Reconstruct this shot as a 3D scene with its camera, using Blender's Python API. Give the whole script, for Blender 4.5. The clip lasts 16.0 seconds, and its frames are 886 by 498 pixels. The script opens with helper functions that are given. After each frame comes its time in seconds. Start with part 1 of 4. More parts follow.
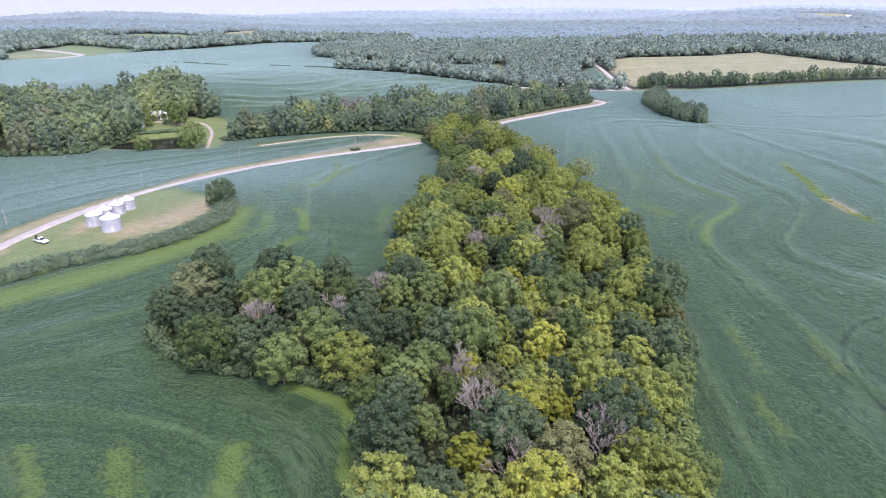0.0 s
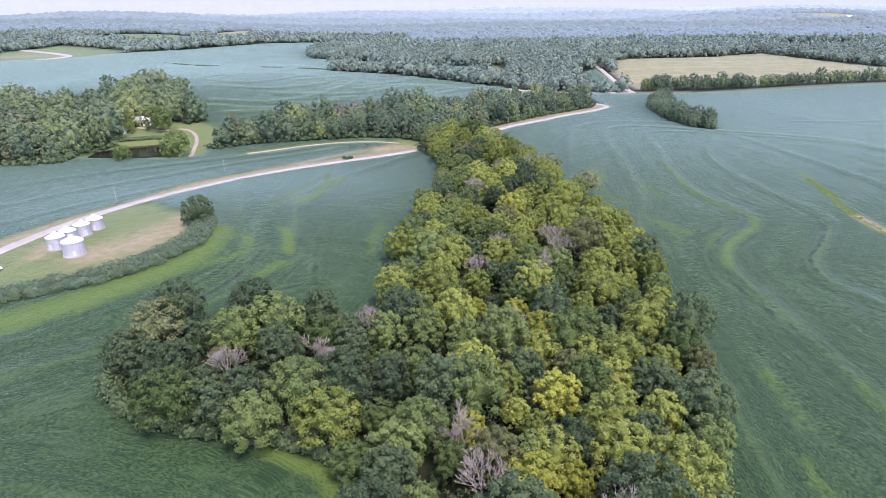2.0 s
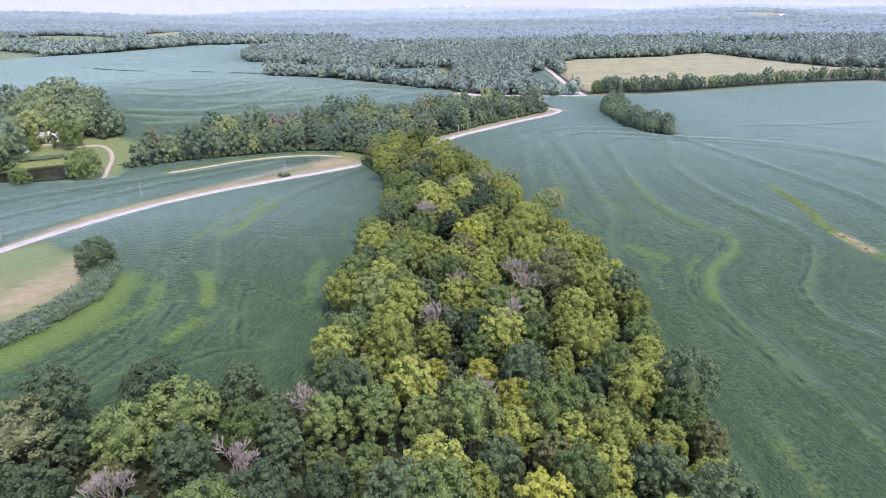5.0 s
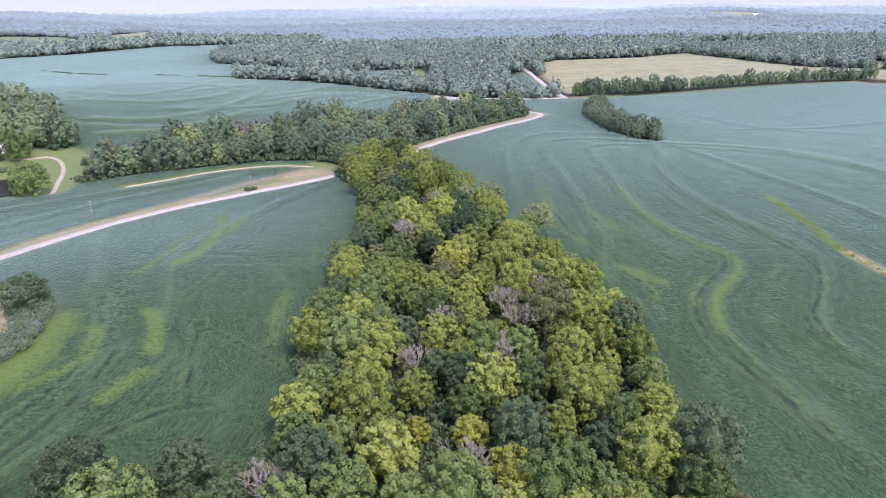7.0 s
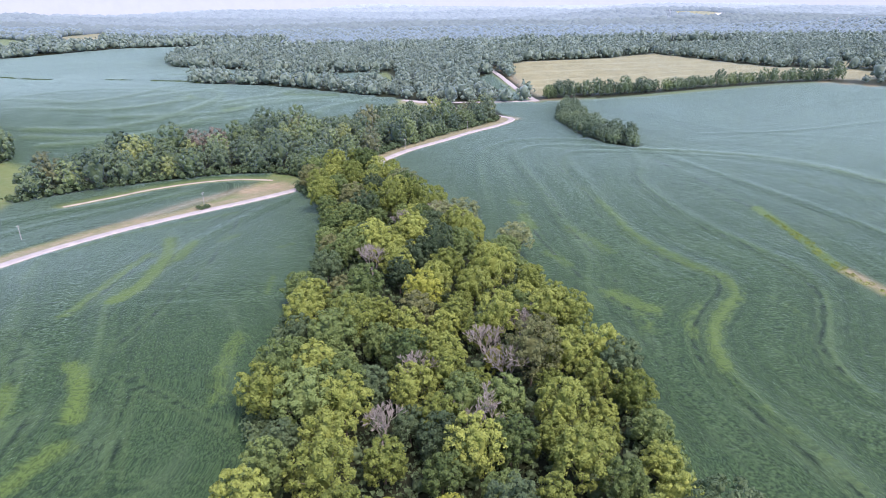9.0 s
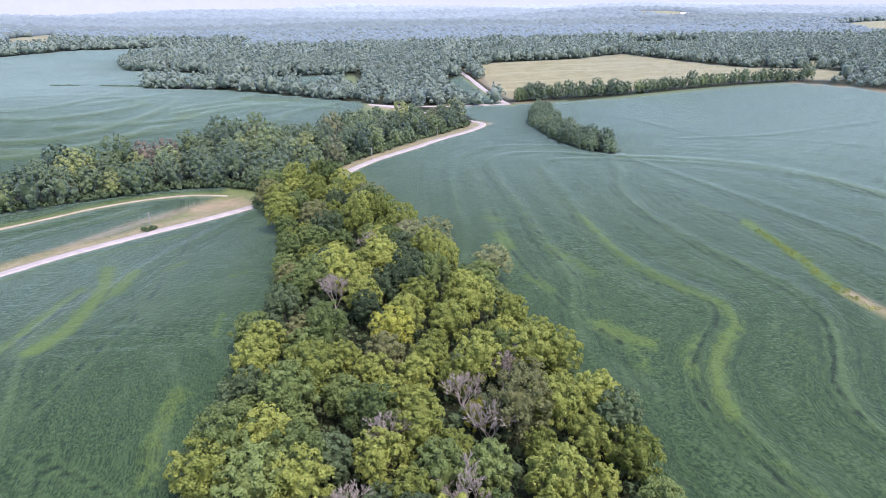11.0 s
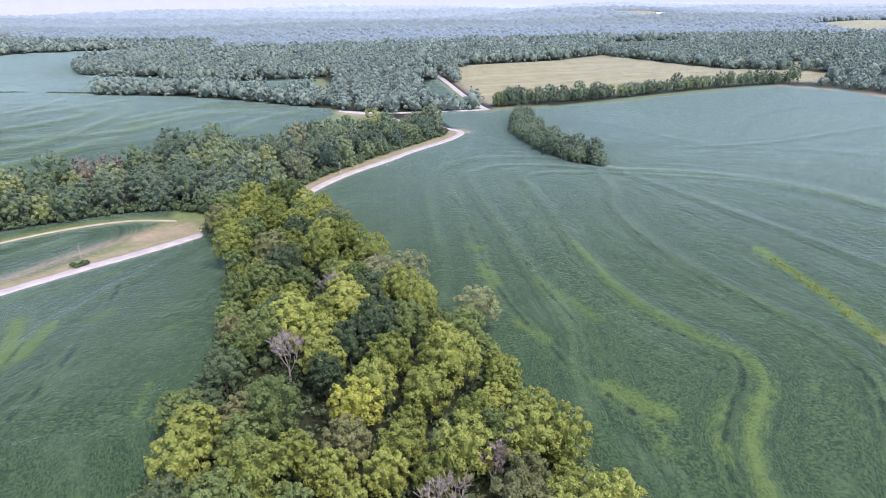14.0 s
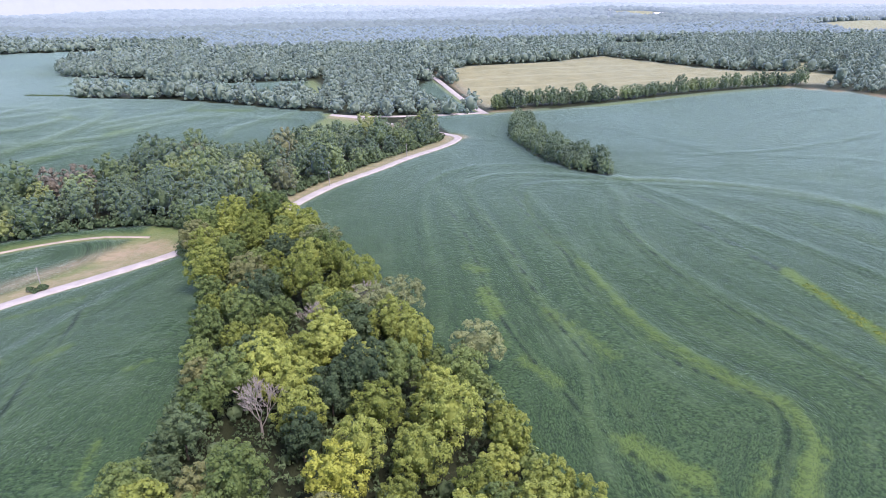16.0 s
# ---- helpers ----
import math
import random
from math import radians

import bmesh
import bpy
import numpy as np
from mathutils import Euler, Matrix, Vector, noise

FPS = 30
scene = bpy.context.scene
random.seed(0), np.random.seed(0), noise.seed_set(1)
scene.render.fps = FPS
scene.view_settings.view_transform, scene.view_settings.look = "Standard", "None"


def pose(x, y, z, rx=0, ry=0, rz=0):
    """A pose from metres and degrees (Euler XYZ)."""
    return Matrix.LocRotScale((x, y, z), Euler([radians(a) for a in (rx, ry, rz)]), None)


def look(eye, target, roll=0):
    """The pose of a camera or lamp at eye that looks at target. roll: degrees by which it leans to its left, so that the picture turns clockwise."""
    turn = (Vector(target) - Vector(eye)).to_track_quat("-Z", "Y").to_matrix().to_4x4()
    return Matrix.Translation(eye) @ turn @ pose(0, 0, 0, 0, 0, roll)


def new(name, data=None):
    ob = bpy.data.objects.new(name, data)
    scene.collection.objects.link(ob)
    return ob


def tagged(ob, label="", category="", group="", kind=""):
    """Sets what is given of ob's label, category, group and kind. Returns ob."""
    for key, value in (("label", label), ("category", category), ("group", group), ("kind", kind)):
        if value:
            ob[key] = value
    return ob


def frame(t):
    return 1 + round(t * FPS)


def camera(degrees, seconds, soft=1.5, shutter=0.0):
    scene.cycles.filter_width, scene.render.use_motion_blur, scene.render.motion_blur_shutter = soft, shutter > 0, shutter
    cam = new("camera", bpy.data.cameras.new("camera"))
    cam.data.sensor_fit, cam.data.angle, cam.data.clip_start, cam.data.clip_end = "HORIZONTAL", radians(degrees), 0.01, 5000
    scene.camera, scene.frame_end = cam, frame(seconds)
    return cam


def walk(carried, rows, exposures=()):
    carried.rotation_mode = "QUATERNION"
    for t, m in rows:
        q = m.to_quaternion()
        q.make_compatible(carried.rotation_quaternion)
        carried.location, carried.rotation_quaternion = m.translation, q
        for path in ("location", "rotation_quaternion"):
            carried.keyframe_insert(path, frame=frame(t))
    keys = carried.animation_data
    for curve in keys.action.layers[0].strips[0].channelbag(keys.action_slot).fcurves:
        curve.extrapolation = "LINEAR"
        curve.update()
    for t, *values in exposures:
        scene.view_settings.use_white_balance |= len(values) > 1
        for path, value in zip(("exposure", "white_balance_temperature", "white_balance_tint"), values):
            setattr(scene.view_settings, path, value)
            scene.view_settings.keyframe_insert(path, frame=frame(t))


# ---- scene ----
cam = camera(71.3, 16.0, 0.65)
METRES, EYE, TILT, LEAN, TURN = 170.85, 75.0, 0.0, 0.0, 0.0
ROWS = [
    (0.0, 0.0, 0.0, 0.0, -0.02, -22.43, 0.04),
    (0.5, -0.0001, 0.0314, -0.0004, -0.07, -22.42, 0.03),
    (1.0, -0.0, 0.063, -0.0002, -0.15, -22.43, 0.02),
    (1.5, 0.0, 0.0944, 0.0001, -0.2, -22.45, 0.01),
    (2.0, 0.0002, 0.1257, 0.0004, -0.27, -22.46, 0.01),
    (2.5, 0.0005, 0.1568, 0.0008, -0.33, -22.48, 0.02),
    (3.0, 0.0009, 0.1879, 0.001, -0.78, -22.5, 0.0),
    (3.5, 0.0008, 0.2189, 0.0014, -1.26, -22.51, 0.01),
    (4.0, 0.0019, 0.25, 0.0017, -2.22, -22.51, 0.01),
    (4.5, 0.0023, 0.2811, 0.0022, -4.13, -22.53, -0.02),
    (5.0, 0.0038, 0.3122, 0.0031, -5.21, -22.54, -0.03),
    (7.5, 0.017, 0.4683, 0.0052, -7.59, -22.6, -0.08),
    (8.0, 0.0208, 0.4995, 0.0059, -7.82, -22.6, -0.07),
    (8.5, 0.0253, 0.5305, 0.0063, -8.45, -22.6, -0.06),
    (9.0, 0.0295, 0.5614, 0.0072, -10.28, -22.62, -0.08),
    (11.5, 0.0599, 0.7149, 0.0096, -13.6, -22.67, -0.13),
    (12.0, 0.0673, 0.7451, 0.01, -14.23, -22.68, -0.14),
    (12.5, 0.0753, 0.7753, 0.0102, -14.63, -22.67, -0.12),
    (13.0, 0.0835, 0.8049, 0.0107, -14.94, -22.69, -0.12),
    (13.5, 0.0917, 0.8346, 0.0092, -15.21, -22.67, -0.15),
    (14.0, 0.1003, 0.8642, 0.0076, -15.36, -22.68, -0.15),
    (14.5, 0.1088, 0.8943, 0.0058, -15.45, -22.67, -0.16),
    (15.0, 0.1173, 0.9245, 0.0043, -15.55, -22.67, -0.17),
    (15.5, 0.1255, 0.9549, 0.0021, -15.65, -22.67, -0.14),
    (16.0, 0.1338, 0.9852, 0.0003, -15.69, -22.66, -0.19),
]
walk(cam, [(t, pose(0, 0, EYE, TILT, LEAN, TURN) @ pose(METRES * x, METRES * y, METRES * z, 90 + pitch, roll, yaw)) for t, x, y, z, yaw, pitch, roll in ROWS],
     exposures=[(0.0, 1.06, 6400, 32), (16.0, 1.06, 6400, 32)])

# ---- world, sun ----
SUN_ELEV, SUN_ROT = 62.0, 150.0
world = bpy.data.worlds.new("sky")
scene.world = world
world.use_nodes = True
wn, wl = world.node_tree.nodes, world.node_tree.links
wn.clear()
sky = wn.new("ShaderNodeTexSky")
sky.sky_type, sky.sun_disc = "NISHITA", False
sky.sun_elevation, sky.sun_rotation = radians(SUN_ELEV), radians(SUN_ROT)
sky.air_density, sky.dust_density, sky.ozone_density = 1.0, 1.5, 1.5
bg = wn.new("ShaderNodeBackground")
bg.inputs["Strength"].default_value = 0.165
wout = wn.new("ShaderNodeOutputWorld")
wl.new(sky.outputs[0], bg.inputs["Color"])
wl.new(bg.outputs[0], wout.inputs["Surface"])

sun = new("sun", bpy.data.lights.new("sun", "SUN"))
sun.data.energy, sun.data.angle, sun.data.color = 1.9, radians(20), (1.0, 0.95, 0.88)
a, e = radians(SUN_ROT), radians(SUN_ELEV)
to_sun = Vector((math.sin(a) * math.cos(e), math.cos(a) * math.cos(e), math.sin(e)))
sun.matrix_world = look(to_sun * 300, (0, 0, 0))


# ---- materials ----
def material(name):
    m = bpy.data.materials.new(name)
    m.use_nodes = True
    m.node_tree.nodes.clear()
    return m, m.node_tree.nodes, m.node_tree.links


def node(nodes, kind, **inputs):
    n = nodes.new(kind)
    for k, v in inputs.items():
        n.inputs[k.replace("_", " ")].default_value = v
    return n


def mix(nodes, links, fac, a, b, blend="MIX"):
    n = nodes.new("ShaderNodeMix")
    n.data_type, n.blend_type = "RGBA", blend
    for slot, v in ((0, fac), (6, a), (7, b)):
        if isinstance(v, (int, float)):
            n.inputs[slot].default_value = v
        elif isinstance(v, tuple):
            n.inputs[slot].default_value = (*v, 1)
        else:
            links.new(v, n.inputs[slot])
    return n.outputs[2]


def maths(nodes, links, op, a, b=0.0, c=0.0, clamp=False):
    n = nodes.new("ShaderNodeMath")
    n.operation, n.use_clamp = op, clamp
    for i, v in enumerate((a, b, c)):
        if isinstance(v, (int, float)):
            n.inputs[i].default_value = v
        else:
            links.new(v, n.inputs[i])
    return n.outputs[0]


def ranged(nodes, links, v, lo, hi, a=0.0, b=1.0):
    n = nodes.new("ShaderNodeMapRange")
    links.new(v, n.inputs[0])
    for i, q in enumerate((lo, hi, a, b)):
        n.inputs[i + 1].default_value = q
    return n.outputs[0]


def noise_at(nodes, links, scale, detail=3.0, rough=0.5, vec=None):
    n = node(nodes, "ShaderNodeTexNoise", Scale=scale, Detail=detail, Roughness=rough)
    if vec is None:
        vec = nodes.new("ShaderNodeNewGeometry").outputs["Position"]
    links.new(vec, n.inputs["Vector"])
    return n.outputs["Fac"]


def plain(name, colour, rough=0.6, metal=0.0, vary=0.25, scale=2.0, bump=0.0, spec=0.5):
    """A painted, metal or earthen surface with two scales of wear."""
    m, n, l = material(name)
    obj = n.new("ShaderNodeTexCoord").outputs["Object"]
    big, fine = noise_at(n, l, scale, 4, 0.6, obj), noise_at(n, l, scale * 9, 3, 0.6, obj)
    f = maths(n, l, "ADD", maths(n, l, "MULTIPLY", big, 0.65), maths(n, l, "MULTIPLY", fine, 0.35))
    dark = tuple(c * (1 - vary) for c in colour)
    light = tuple(min(1, c * (1 + vary * 0.6)) for c in colour)
    p = node(n, "ShaderNodeBsdfPrincipled", Metallic=metal)
    l.new(mix(n, l, ranged(n, l, f, 0.35, 0.65), dark, light), p.inputs["Base Color"])
    l.new(ranged(n, l, big, 0.3, 0.7, max(0.05, rough - 0.1), min(1, rough + 0.1)), p.inputs["Roughness"])
    p.inputs["Specular IOR Level"].default_value = spec
    if bump:
        b = node(n, "ShaderNodeBump", Strength=0.6, Distance=bump)
        l.new(fine, b.inputs["Height"])
        l.new(b.outputs[0], p.inputs["Normal"])
    o = n.new("ShaderNodeOutputMaterial")
    l.new(p.outputs[0], o.inputs[0])
    return m


def leaf(name, dark, light, sheen=0.06, through_light=0.2, bump=0.0, fleck=0.3, tint=(0.72, 0.88, 1)):
    """Foliage: every tree takes its own tone, and every spray its own shade of it."""
    m, n, l = material(name)
    info, geo, own = n.new("ShaderNodeObjectInfo"), n.new("ShaderNodeNewGeometry"), n.new("ShaderNodeAttribute")
    own.attribute_name = "tone"
    tone = maths(n, l, "ADD", maths(n, l, "MULTIPLY", maths(n, l, "ADD", info.outputs["Random"], own.outputs["Fac"]), 1.0 - fleck), maths(n, l, "MULTIPLY", geo.outputs["Random Per Island"], fleck))
    wide = noise_at(n, l, 0.4, 2)
    tone = maths(n, l, "ADD", tone, maths(n, l, "MULTIPLY", maths(n, l, "SUBTRACT", wide, 0.5), 0.5), clamp=True)
    col = mix(n, l, tone, dark, light)
    p = node(n, "ShaderNodeBsdfPrincipled", Roughness=0.55)
    if bump:
        rough_leaf = noise_at(n, l, 0.45, 5, 0.7)
        # Canopy gaps darkened where the bump dips, shade put into the colour.
        col = mix(n, l, ranged(n, l, rough_leaf, 0.35, 0.65), tuple(c * 0.65 for c in dark), col)
        b = node(n, "ShaderNodeBump", Strength=1.0, Distance=bump)
        l.new(rough_leaf, b.inputs["Height"])
        l.new(b.outputs[0], p.inputs["Normal"])
    p.inputs["Specular IOR Level"].default_value = 0.2
    p.inputs["Sheen Weight"].default_value = sheen
    p.inputs["Sheen Roughness"].default_value = 0.6
    p.inputs["Sheen Tint"].default_value = (*tint, 1)
    l.new(col, p.inputs["Base Color"])
    tr = n.new("ShaderNodeBsdfTranslucent")
    l.new(col, tr.inputs["Color"])
    ms = n.new("ShaderNodeMixShader")
    ms.inputs[0].default_value = through_light
    l.new(p.outputs[0], ms.inputs[1]), l.new(tr.outputs[0], ms.inputs[2])
    o = n.new("ShaderNodeOutputMaterial")
    l.new(ms.outputs[0], o.inputs[0])
    return m


GREENS = {
    "dark": leaf("leaf_dark_green", (0.036, 0.066, 0.027), (0.122, 0.182, 0.078)),
    "mid": leaf("leaf_mid_green", (0.055, 0.097, 0.024), (0.212, 0.288, 0.084)),
    "lime": leaf("leaf_yellow_green", (0.106, 0.150, 0.025), (0.350, 0.405, 0.088)),
    "yellow": leaf("leaf_yellow", (0.17, 0.20, 0.020), (0.42, 0.45, 0.079)),
    "olive": leaf("leaf_olive_brown", (0.080, 0.100, 0.031), (0.225, 0.242, 0.093)),
    "pale": leaf("leaf_grey_green", (0.125, 0.155, 0.064), (0.275, 0.312, 0.132)),
    "rust": leaf("leaf_rust", (0.15, 0.135, 0.096), (0.28, 0.25, 0.181)),
}
# Blue sheen over the wood leaves stands in for haze in the air.
HAZE_TINT = (0.55, 0.76, 1.0)
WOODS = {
    "dark": leaf("wood_leaf_dark", (0.054, 0.094, 0.036), (0.150, 0.214, 0.082), 0.40, 0.2, 0.0, 0.22, HAZE_TINT),
    "mid": leaf("wood_leaf_green", (0.082, 0.134, 0.042), (0.215, 0.285, 0.094), 0.40, 0.2, 0.0, 0.22, HAZE_TINT),
    "pale": leaf("wood_leaf_pale", (0.125, 0.176, 0.082), (0.250, 0.310, 0.150), 0.40, 0.2, 0.0, 0.22, HAZE_TINT),
    "lime": leaf("wood_leaf_yellow_green", (0.150, 0.196, 0.052), (0.300, 0.350, 0.100), 0.34, 0.2, 0.0, 0.22, HAZE_TINT),
    "olive": leaf("wood_leaf_olive", (0.110, 0.130, 0.050), (0.220, 0.235, 0.096), 0.34, 0.2, 0.0, 0.22, HAZE_TINT),
    "rust": GREENS["rust"],
}
TONES = list(WOODS)
# Haze is put into these leaf colours: base paled and blued, plus sheen.
MAT_FAR = leaf("leaf_far_hazed", (0.088, 0.132, 0.094), (0.182, 0.242, 0.160), 0.46, 0.1, 0.0, 0.2, (0.64, 0.86, 0.96))
MAT_HILLS = leaf("leaf_hill_hazed", (0.100, 0.145, 0.118), (0.190, 0.248, 0.196), 0.45, 0.0, 0.4, 0.2, HAZE_TINT)
MAT_BARK = plain("bark", (0.16, 0.13, 0.10), 0.9, 0, 0.4, 1.5, 0.03)
MAT_DEAD = plain("dead_wood", (0.34, 0.31, 0.26), 0.9, 0, 0.3, 1.5, 0.02)
MAT_GRAVEL = plain("gravel", (0.40, 0.37, 0.335), 0.95, 0, 0.22, 0.25, 0.03)
MAT_DIRT = plain("dirt_track", (0.36, 0.31, 0.24), 0.95, 0, 0.25, 0.3, 0.03)
MAT_STEEL = plain("galvanised_steel", (0.50, 0.51, 0.53), 0.45, 0.3, 0.14, 0.5)
MAT_ROOF_STEEL = plain("pale_steel_roof", (0.66, 0.67, 0.68), 0.5, 0.1, 0.08, 0.5)
MAT_CONCRETE = plain("concrete", (0.42, 0.40, 0.37), 0.9, 0, 0.2, 1.0)
MAT_WHITE = plain("white_paint", (0.80, 0.80, 0.79), 0.3, 0, 0.05, 1.0)
MAT_SIDING = plain("white_siding", (0.74, 0.74, 0.72), 0.6, 0, 0.08, 1.0)
MAT_SHINGLE = plain("grey_shingles", (0.20, 0.20, 0.21), 0.9, 0, 0.2, 2.0)
MAT_DARK = plain("black_rubber", (0.03, 0.03, 0.032), 0.8, 0, 0.2, 2.0)
MAT_GLASS = plain("dark_glass", (0.03, 0.035, 0.04), 0.08, 0, 0.1, 1.0)
MAT_POLE = plain("weathered_pole", (0.40, 0.37, 0.34), 0.9, 0, 0.2, 1.0)
MAT_WATER = plain("pond_water", (0.012, 0.010, 0.011), 0.12, 0, 0.2, 0.1)


# ---- plan of the land ----
BASE = -8.0
HILLS = [(-115, 195, 70, 7.0), (-55, 105, 60, 1.6), (-50, 260, 60, 5.5), (25, 160, 70, -5.8), (25, 270, 70, -4.3),
         (30, 360, 70, 2.1), (95, 170, 60, 0.5), (165, 270, 70, 1.1), (90, 330, 60, -1.0), (-20, 400, 80, -4.2),
         (140, 560, 120, 0.4), (-180, 560, 130, 15.3), (-140, 390, 90, -8.5), (200, 660, 120, -10.4), (-90, 720, 200, 2.2),
         (450, 850, 250, 5.8), (480, 600, 200, 1.0), (180, 430, 80, -1.5), (300, 300, 110, 6.1), (-40, 560, 120, -7.7)]
ROAD = [(-158, 120), (-150, 155), (-145, 187), (-137, 224), (-129, 252), (-120, 277), (-110, 302), (-97, 327), (-78, 350), (-54, 369),
        (-38, 379), (-19, 391), (4, 408), (24, 428), (39, 447), (53, 462), (76, 482), (97, 503), (122, 525), (137, 543), (141, 556), (133, 572),
        (112, 605), (92, 632), (69, 648)]
CROSS = [(69, 648), (100, 640), (164, 641), (190, 642)]
ROAD_NORTH = [(190, 636), (191, 698), (194, 788), (194, 830), (205, 900)]
VERGE = [(-175, 130), (-164, 170), (-150, 210), (-137, 245), (-130, 260), (-125, 284), (-116, 313), (-97, 342), (-81, 358), (-67, 368), (-55, 381), (-45, 391), (-37, 400), (-34, 409)]
TERRACES = [
    [(104, -60), (100, 100), (98, 160), (98, 179), (97, 197), (98, 213), (104, 228), (112, 236), (122, 246), (125, 256), (121, 268), (117, 280), (115, 295), (115, 313), (119, 340), (125, 375), (130, 406), (135, 421), (146, 427), (164, 421), (180, 413)],
    [(175, -60), (142, 145), (128, 178), (122, 191), (123, 206), (133, 220), (146, 238), (150, 252), (147, 272), (143, 300), (144, 335), (151, 366), (163, 388), (176, 430)],
    [(58, 60), (72, 200), (80, 255), (89, 279), (93, 306), (99, 356), (105, 415), (112, 438), (130, 449), (155, 441), (168, 430)],
    [(48, 270), (62, 310), (70, 345), (84, 420), (98, 452), (125, 470), (155, 462), (165, 455)],
]
TERRACES += [
    [(230, -60), (190, 190), (196, 260), (190, 330), (184, 400), (182, 425)],
    [(330, 0), (275, 250), (244, 315), (239, 343), (222, 376), (191, 404), (178, 412)],
    [(-170, 90), (-110, 128), (-80, 148), (-60, 178), (-52, 210), (-55, 240), (-60, 270), (-53, 300), (-38, 345), (0, 405)],
    [(-180, 110), (-130, 137), (-104, 158), (-84, 180), (-74, 209), (-78, 250), (-92, 292), (-100, 330)],
    [(-215, 215), (-189, 252), (-170, 283), (-145, 320), (-112, 362), (-61, 403)],
    [(-240, 255), (-214, 289), (-179, 327), (-131, 367), (-82, 398)],
    [(-190, 195), (-170, 224), (-156, 245), (-138, 273), (-121, 302), (-104, 328)],
    [(-230, 520), (-150, 500), (-60, 540), (0, 620)],
]
TERRACES += [
    [(-330, 640), (-220, 610), (-120, 640), (-20, 670)],
    [(-480, 800), (-350, 700), (-200, 690), (-60, 690)],
    [(-420, 960), (-330, 880), (-220, 850), (-160, 900)],
    [(-320, 1120), (-260, 1020), (-170, 1000)],
    [(300, 480), (350, 520), (440, 540), (560, 520)],
    [(240, 450), (300, 440), (420, 460), (560, 440)],
    [(216, 720), (279, 759), (383, 767), (467, 734)],
    [(216, 797), (311, 835), (414, 848)],
    [(247, 541), (261, 451), (304, 410), (330, 369)],
    [(-190, 60), (-140, 92), (-90, 106), (-50, 100), (-28, 80), (-22, 20), (-20, -80)],
]
STRIP = [(46, 52), (46, 80), (49, 100), (55, 122), (63, 150), (67, 175), (69, 200), (69, 230), (65, 250), (66, 272), (62, 288), (49, 310), (44, 340), (38, 370),
         (34, 392), (17, 416), (-12, 393), (-2, 368), (2, 335), (1, 308), (-2, 284), (-6, 262), (-12, 230), (-15, 210), (-12, 197), (-14, 178),
         (-30, 164), (-46, 160), (-66, 156), (-72, 144), (-70, 131), (-59, 123.5), (-46, 121), (-34, 121), (-20, 116), (-14, 104), (-13, 89), (-13, 52)]
MID_WOOD = [(-139, 394), (-107, 413), (-56, 429), (-24, 427), (-4, 413), (16, 436), (42, 467), (88, 511), (114, 535), (127, 548), (126, 564), (100, 564),
            (40, 536), (8, 510), (-13, 526), (-48, 498), (-72, 472), (-97, 450), (-130, 423)]
LEFT_WOOD = [(-420, 300), (-340, 318), (-241, 337), (-207, 350), (-209, 372), (-200, 394), (-204, 412), (-207, 428), (-192, 446), (-172, 444), (-166, 452), (-170, 464), (-189, 490), (-226, 536), (-240, 518),
             (-250, 478), (-265, 453), (-310, 474), (-345, 476), (-430, 430)]
GROVE = [(170, 445), (180, 428), (186, 432), (180, 470), (185, 530), (208, 590), (204, 606), (172, 535), (166, 480)]
HEDGEROW = [(203, 652), (235, 652), (309, 641), (396, 642), (500, 638), (502, 647), (396, 650), (309, 649), (240, 662), (205, 664)]
BLOCK = [(-186, 935), (-174, 893), (-135, 850), (-120, 775), (-116, 702), (-59, 706), (-14, 690), (43, 670), (69, 655), (160, 655), (175, 690), (160, 740), (180, 800), (185, 900), (140, 960), (60, 950), (-20, 990), (-60, 1010), (-120, 960)]
TAN_FIELD = [(200, 690), (205, 760), (213, 849), (252, 871), (365, 874), (445, 905), (451, 872), (484, 772), (505, 737), (561, 721), (584, 703), (594, 670), (530, 637), (471, 650), (309, 654), (224, 660), (200, 664)]
LEFT_FIELD = [(-700, 560), (-640, 840), (-500, 975), (-399, 1050), (-312, 1179), (-207, 1223), (-60, 1180), (60, 1130), (40, 1085), (-60, 1105), (-161, 1120), (-190, 1010), (-186, 935), (-174, 893), (-135, 850), (-120, 775), (-116, 702), (-59, 706), (-14, 690), (69, 655), (130, 570), (0, 500), (-150, 400)]
RIGHT_FIELD = [(60, 30), (70, 300), (20, 430), (140, 560), (140, 640), (470, 634), (502, 597), (514, 556), (540, 470), (640, 300), (760, 0)]
EAST_WOOD = [(512, 624), (516, 600), (530, 566), (560, 470), (600, 420), (760, 420), (760, 650), (640, 665), (576, 648), (540, 630)]
FAR_FIELDS = [
    [(492, 950), (545, 1097), (692, 1119), (671, 1020)],
    [(-415, 1215), (-475, 1390), (-445, 1602), (-380, 1320), (-372, 1240)],
    [(566, 716), (591, 754), (633, 790), (700, 790), (726, 748), (640, 728)],
    [(150, 650), (188, 648), (190, 800), (165, 770)],
    [(1050, 2450), (1191, 2821), (1300, 2700), (1215, 2350)],
    [(1150, 1203), (1259, 1420), (1560, 1500), (1700, 1300), (1300, 1150)],
    [(1040, 1740), (1000, 1990), (1200, 2000), (1210, 1800)],
    [(-700, 880), (-640, 1130), (-480, 1020), (-520, 900)],
    [(58, 735), (63, 825), (82, 820), (76, 735)],
    [(215, 940), (225, 1010), (320, 1030), (300, 955)],
    [(-690, 1200), (-640, 1360), (-526, 1345), (-430, 1240), (-450, 1140)],
]
